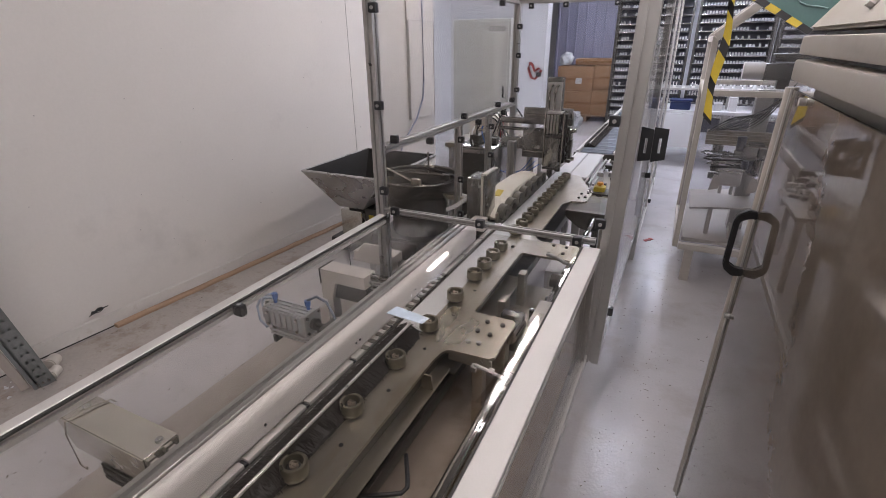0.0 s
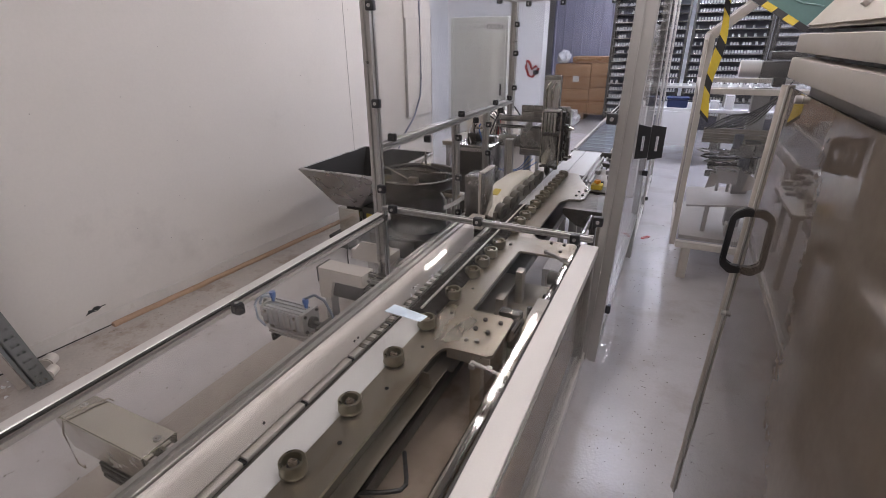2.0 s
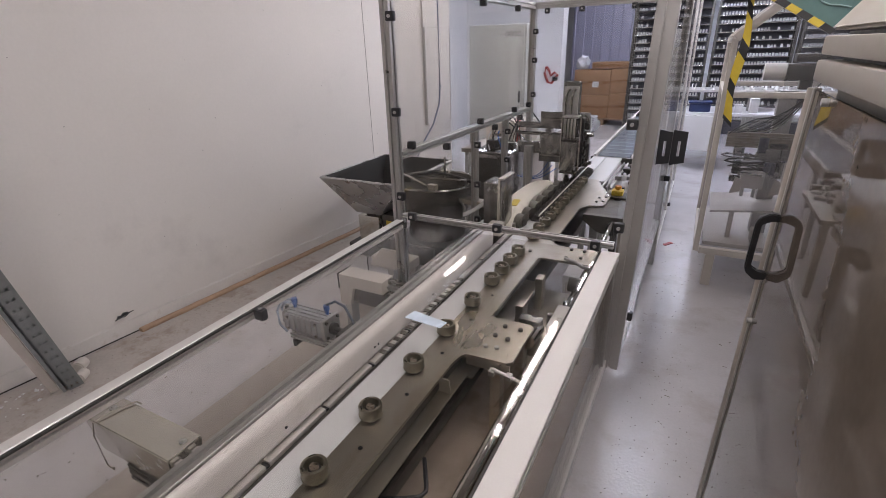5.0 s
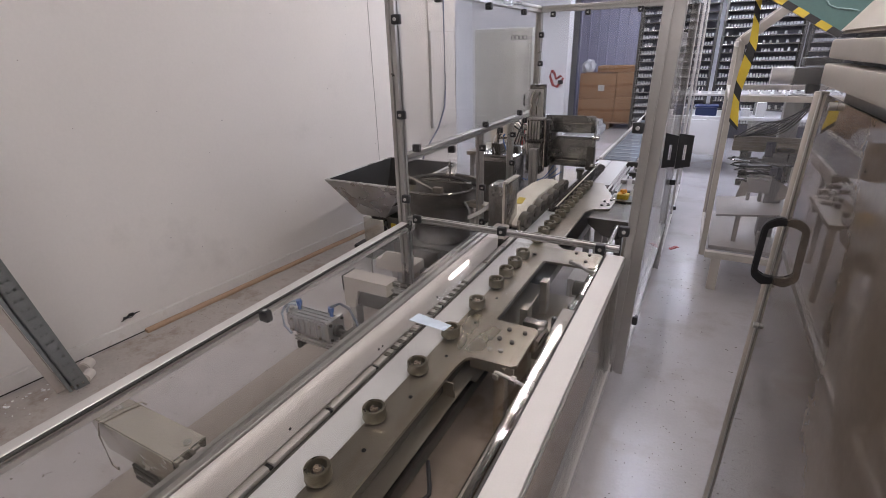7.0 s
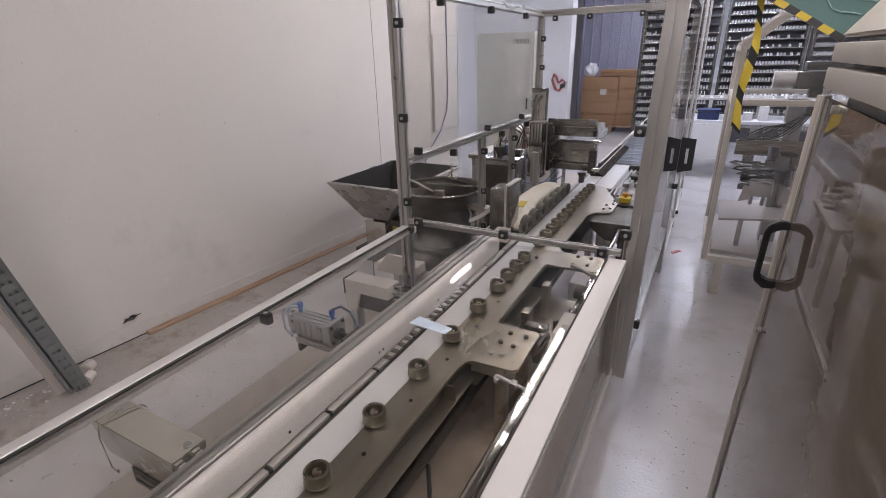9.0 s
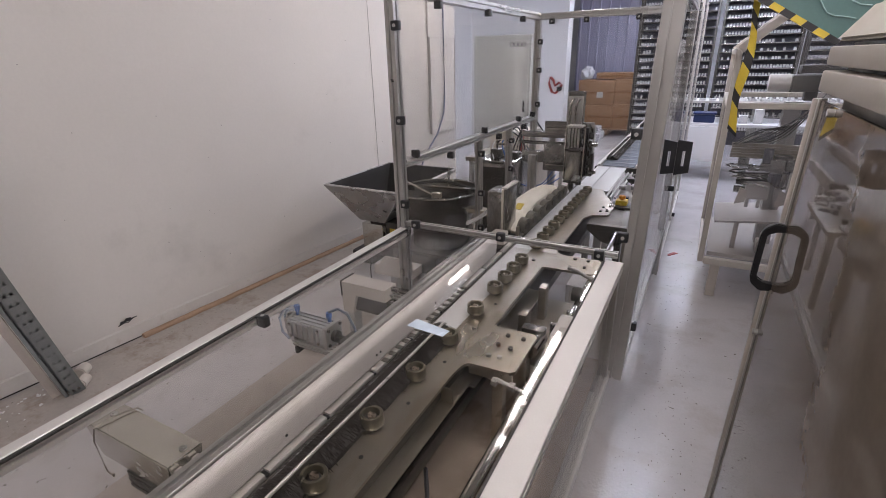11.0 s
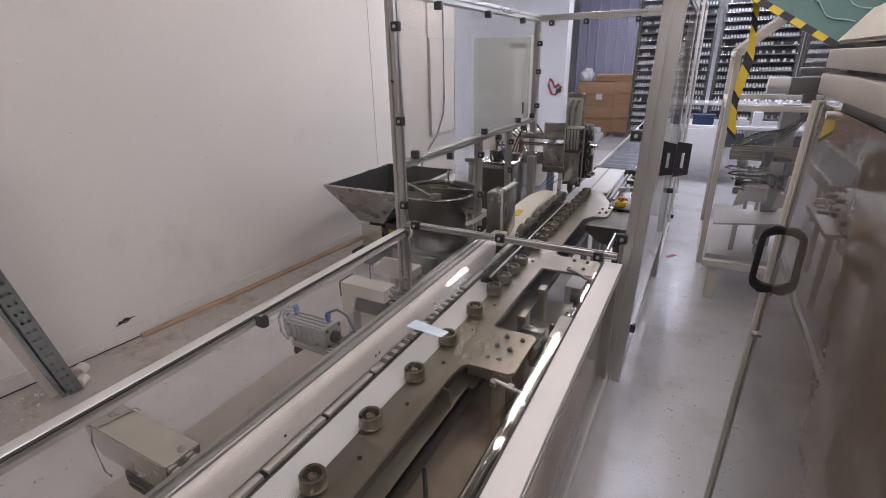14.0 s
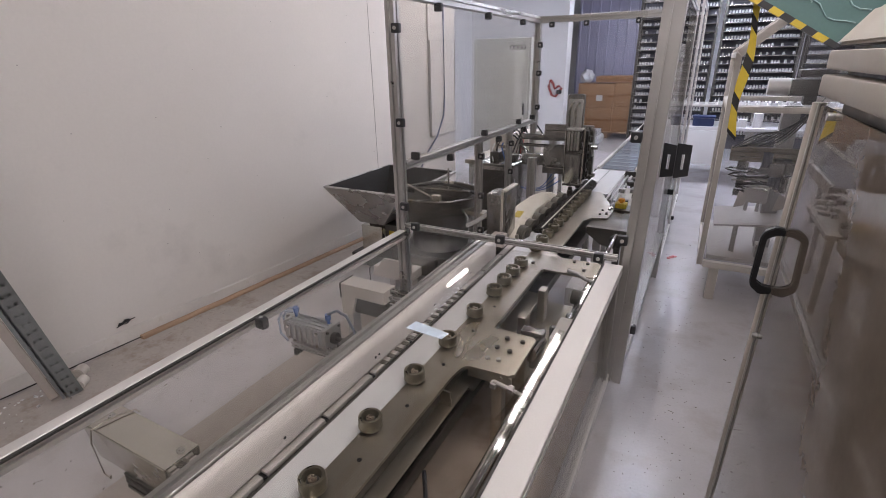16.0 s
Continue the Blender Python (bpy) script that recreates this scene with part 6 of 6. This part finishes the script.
    for i in range(n2 + 1):
        a = 0.15 + 0.55 * math.sin(i * 0.19 + 0.6)
        edge.append((Vector((math.cos(a), math.sin(a), 0.1)) * (0.007 + 0.009 * i / n2), Vector((-math.sin(a), math.cos(a), 0)) * 0.0006))
    for k in range(16):
        # each band of colour runs slantwise over the strip
        g = B()
        prev = None
        for i in range(k * 3, min(n2 - 2, k * 3 + 3) + 1):
            w, e = edge[i]
            drop = Vector((0, 0, -0.034))
            row = [g.verts.new(q) for q in (pts[i] - w - e, pts[i] + w - e + drop, pts[i] + w + e + drop, pts[i] - w + e)]
            if prev:
                for j in range(4):
                    g.faces.new((prev[j], prev[(j + 1) % 4], row[(j + 1) % 4], row[j]))
            prev = row
        if len(g.faces):
            part("band", g, (YELLOW if k % 3 and k > 4 else (BLACK, YELLOW)[k % 2], BLACK)[k % 3 == 0], h)
        else:
            g.free()


# ---- marks and litter on floor and wall ----
def litter():
    rnd = random.Random(21)
    bm = B()
    for i in range(1700):
        k = rnd.random()
        if k < 0.55:
            y = rnd.uniform(0.2, 5.5)
            x = wall_x(y) + 0.08 + abs(rnd.gauss(0, 0.28))
        elif k < 0.8:
            x, y = rnd.uniform(-2.6, -1.3), rnd.uniform(0.2, 2.6)
        else:
            x, y = rnd.uniform(-0.12, 0.2), rnd.uniform(0.8, 4.5)
        s = (0.0012 + 0.0055 * rnd.random() ** 2.2) * (1.3 if k < 0.3 else 1.0 if k < 0.8 else 0.55)
        z0 = 0.003 if -1.99 < x < -1.44 else 0.0
        a = rnd.uniform(0, 6.28)
        box(bm, x - s, x + s, y - s * 0.5, y + s * 0.5, z0, z0 + 0.002, 0, turn=Matrix.Rotation(a, 4, "Z"))
    tagged(part("floor_litter", bm, material("grit", (0.17, 0.15, 0.13), 0.8), smooth=False), "fine dark grit and chips scattered on the floor", "litter", kind="stuff")
    bm = B()
    for i in range(60):
        y = rnd.uniform(0.3, 1.0)
        x = wall_x(y) + 0.08 + abs(rnd.gauss(0, 0.13))
        s = rnd.uniform(0.004, 0.013)
        a = rnd.uniform(0, 6.28)
        tri = [(x + s * rnd.uniform(0.4, 1.2) * math.cos(a + k * 1.57 + rnd.uniform(-0.5, 0.5)), y + s * rnd.uniform(0.4, 1.2) * math.sin(a + k * 1.57), 0.004) for k in range(4)]
        hi = [bm.verts.new((q, r, 0.004 + rnd.uniform(0, 0.004))) for q, r, _ in tri]
        lo = [bm.verts.new((q, r, 0.0025)) for q, r, _ in tri]
        bm.faces.new(hi[:3])
        bm.faces.new((hi[0], hi[2], hi[3]))
        for k in range(4):
            bm.faces.new((lo[k], lo[(k + 1) % 4], hi[(k + 1) % 4], hi[k]))
    tagged(part("paint_flakes", bm, PAPER, smooth=False), "white paint flakes heaped by the wall", "litter", kind="stuff")
    bm = B()
    for i in range(26):
        x, y = rnd.uniform(-0.14, 0.6), rnd.uniform(0.9, 6.5)
        ln, a = rnd.uniform(0.006, 0.03), rnd.uniform(0, 3.14)
        w = rnd.uniform(0.0008, 0.003)
        box(bm, x - ln / 2, x + ln / 2, y - w, y + w, 0.0, 0.001, 0, turn=Matrix.Rotation(a, 4, "Z"))
    tagged(part("floor_scuffs", bm, bpy.data.materials["grit"], smooth=False), "thin dark scuff marks and scratches on the aisle floor", "scuff marks", kind="stuff")
    m = thing("wall_socket_hole", (wall_x(1.39), 1.39, 0.14), "broken dark hole with loose wire in the skirting", "wall hole")
    bm = B()
    x = wall_x(1.39) + 0.003
    pts = [(1.385 + (q - 1.45) * 0.6, 0.146 + (z - 0.125) * 0.75) for q, z in [(1.38, 0.112), (1.40, 0.135), (1.43, 0.128), (1.46, 0.145), (1.50, 0.138), (1.52, 0.12), (1.48, 0.112), (1.45, 0.118), (1.42, 0.108)]]
    a = [bm.verts.new((x, q, z)) for q, z in pts]
    b = [bm.verts.new((x + 0.006, q, z)) for q, z in pts]
    bm.faces.new(a[::-1])
    bm.faces.new(b)
    for i in range(len(pts)):
        bm.faces.new((a[i], a[(i + 1) % len(pts)], b[(i + 1) % len(pts)], b[i]))
    part("hole", bm, BLACK, m)
    bm = B()
    tube(bm, [(x + 0.01, 1.33, 0.134), (x + 0.02, 1.36, 0.146), (x + 0.02, 1.39, 0.138), (x + 0.015, 1.42, 0.152), (x + 0.02, 1.445, 0.154)], 0.003, 6)
    part("wire", bm, BLACK, m)
    f = thing("red_scrap", (-0.09, 4.36, 0), "torn red scrap on the floor", "scrap")
    for k in range(3):
        bm = B()
        box(bm, -0.105 + 0.02 * k, -0.075 + 0.02 * k, 4.33 + 0.03 * k, 4.37 + 0.03 * k, 0.0, 0.004, 0.001, turn=Matrix.Rotation(0.5 * k, 4, "Z"))
        part("scrap", bm, REDP, f)
    bm = B()
    for y, z0, z1 in ((3.93, 0.12, 2.9),):
        xx = wall_x(y)
        box(bm, xx + 0.003, xx + 0.006, y, y + 0.004, z0, z1)
    for i in range(40):
        y, z = rnd.uniform(0.3, 4.6), rnd.uniform(0.2, 2.4)
        xx = wall_x(y)
        s = rnd.uniform(0.002, 0.006)
        box(bm, xx + 0.003, xx + 0.007, y, y + s, z, z + s)
    tagged(part("wall_marks", bm, material("mark_grey", (0.45, 0.425, 0.40), 0.8), smooth=False), "small dents and hairline seams in the wall paint", "wall marks", kind="stuff")

# ---- the place ----
conveyor()
tower()
head = press_head()
stand, carriage, nozzle = nozzle_station()
control_box()
drive_gusset()
outfeed()
feed_box()
vibrator()
feeder_two()
hopper()
bowl_feeder()
rack_strut()
wall_duct()
cabinet()
cartons()
rack(-1.30, -0.04, 10.0, 0.35, 2.9, 0.13, 1)
rack(0.02, 1.2, 10.0, 0.35, 2.9, 0.13, 2)
rack(1.25, 2.6, 10.0, 0.35, 2.9, 0.13, 3)
far_bench()
side_enclosure()
near_machine()
litter()
brush_a = brush()
brush_b = copy_thing(brush_a, Matrix.Translation((-0.7, -2, 0.76)))
brush_c = copy_thing(brush_a, Matrix.Translation((-0.7, 5, 0.76)))

# one brush's rear end along the line, by seconds of its cycle
CYCLE = 10.9
REAR = [(-3.0, -2.45), (-2.4, -2.4), (0.0, -0.08), (0.4, 0.30), (0.7, 0.60), (1.0, 0.89), (1.2, 1.08), (1.35, 1.19), (1.5, 1.225), (2.1, 1.28), (2.4, 1.345), (2.8, 1.49), (3.1, 1.69), (3.6, 2.25), (3.9, 2.36), (4.4, 2.41), (6.1, 2.415), (6.5, 2.46), (7.0, 2.66), (7.3, 2.70), (7.6, 2.80), (8.0, 3.06), (8.5, 3.42), (8.9, 3.69), (9.2, 3.82), (10.3, 4.2), (11.1, 4.6), (11.6, 4.95), (12.2, 5.55), (13.2, 6.6), (13.8, 6.85), (14.6, 6.9)]


def travel(shift):
    """Rows for a brush whose cycle starts at shift seconds."""
    def rear(c):
        return float(np.interp(c, [a for a, _ in REAR], [b for _, b in REAR]))
    times = sorted({0.0, 16.0} | {round(c + shift, 2) for c, _ in REAR if 0 < c + shift < 16})
    return [(t, pose(-0.692, rear(t - shift) + 0.625, 0.76)) for t in times]


def motions():
    walk(brush_a, travel(0))
    walk(brush_b, travel(CYCLE))
    walk(brush_c, travel(-CYCLE))
    hx, hy, hz = head.location
    up, down = pose(hx, hy, hz - 0.012), pose(hx, hy, hz - 0.042)
    walk(head, [(0, up), (1.85, up), (2.35, down), (5.35, down), (5.85, up), (12.75, up), (13.25, down), (16, down)])
    cx, cy, cz = carriage.location
    work, away = pose(cx, cy, cz), pose(cx - 0.275, cy, cz)
    walk(carriage, [(0, work), (6.35, work), (6.7, away), (9.5, away), (9.9, work), (16, work)])
    nx, ny, nz = nozzle.location
    high, low = pose(nx, ny, nz), pose(nx, ny, nz - 0.03)
    walk(nozzle, [(0, high), (3.85, high), (4.05, low), (5.6, low), (5.8, high), (14.75, high), (14.95, low), (16, low)])


motions()
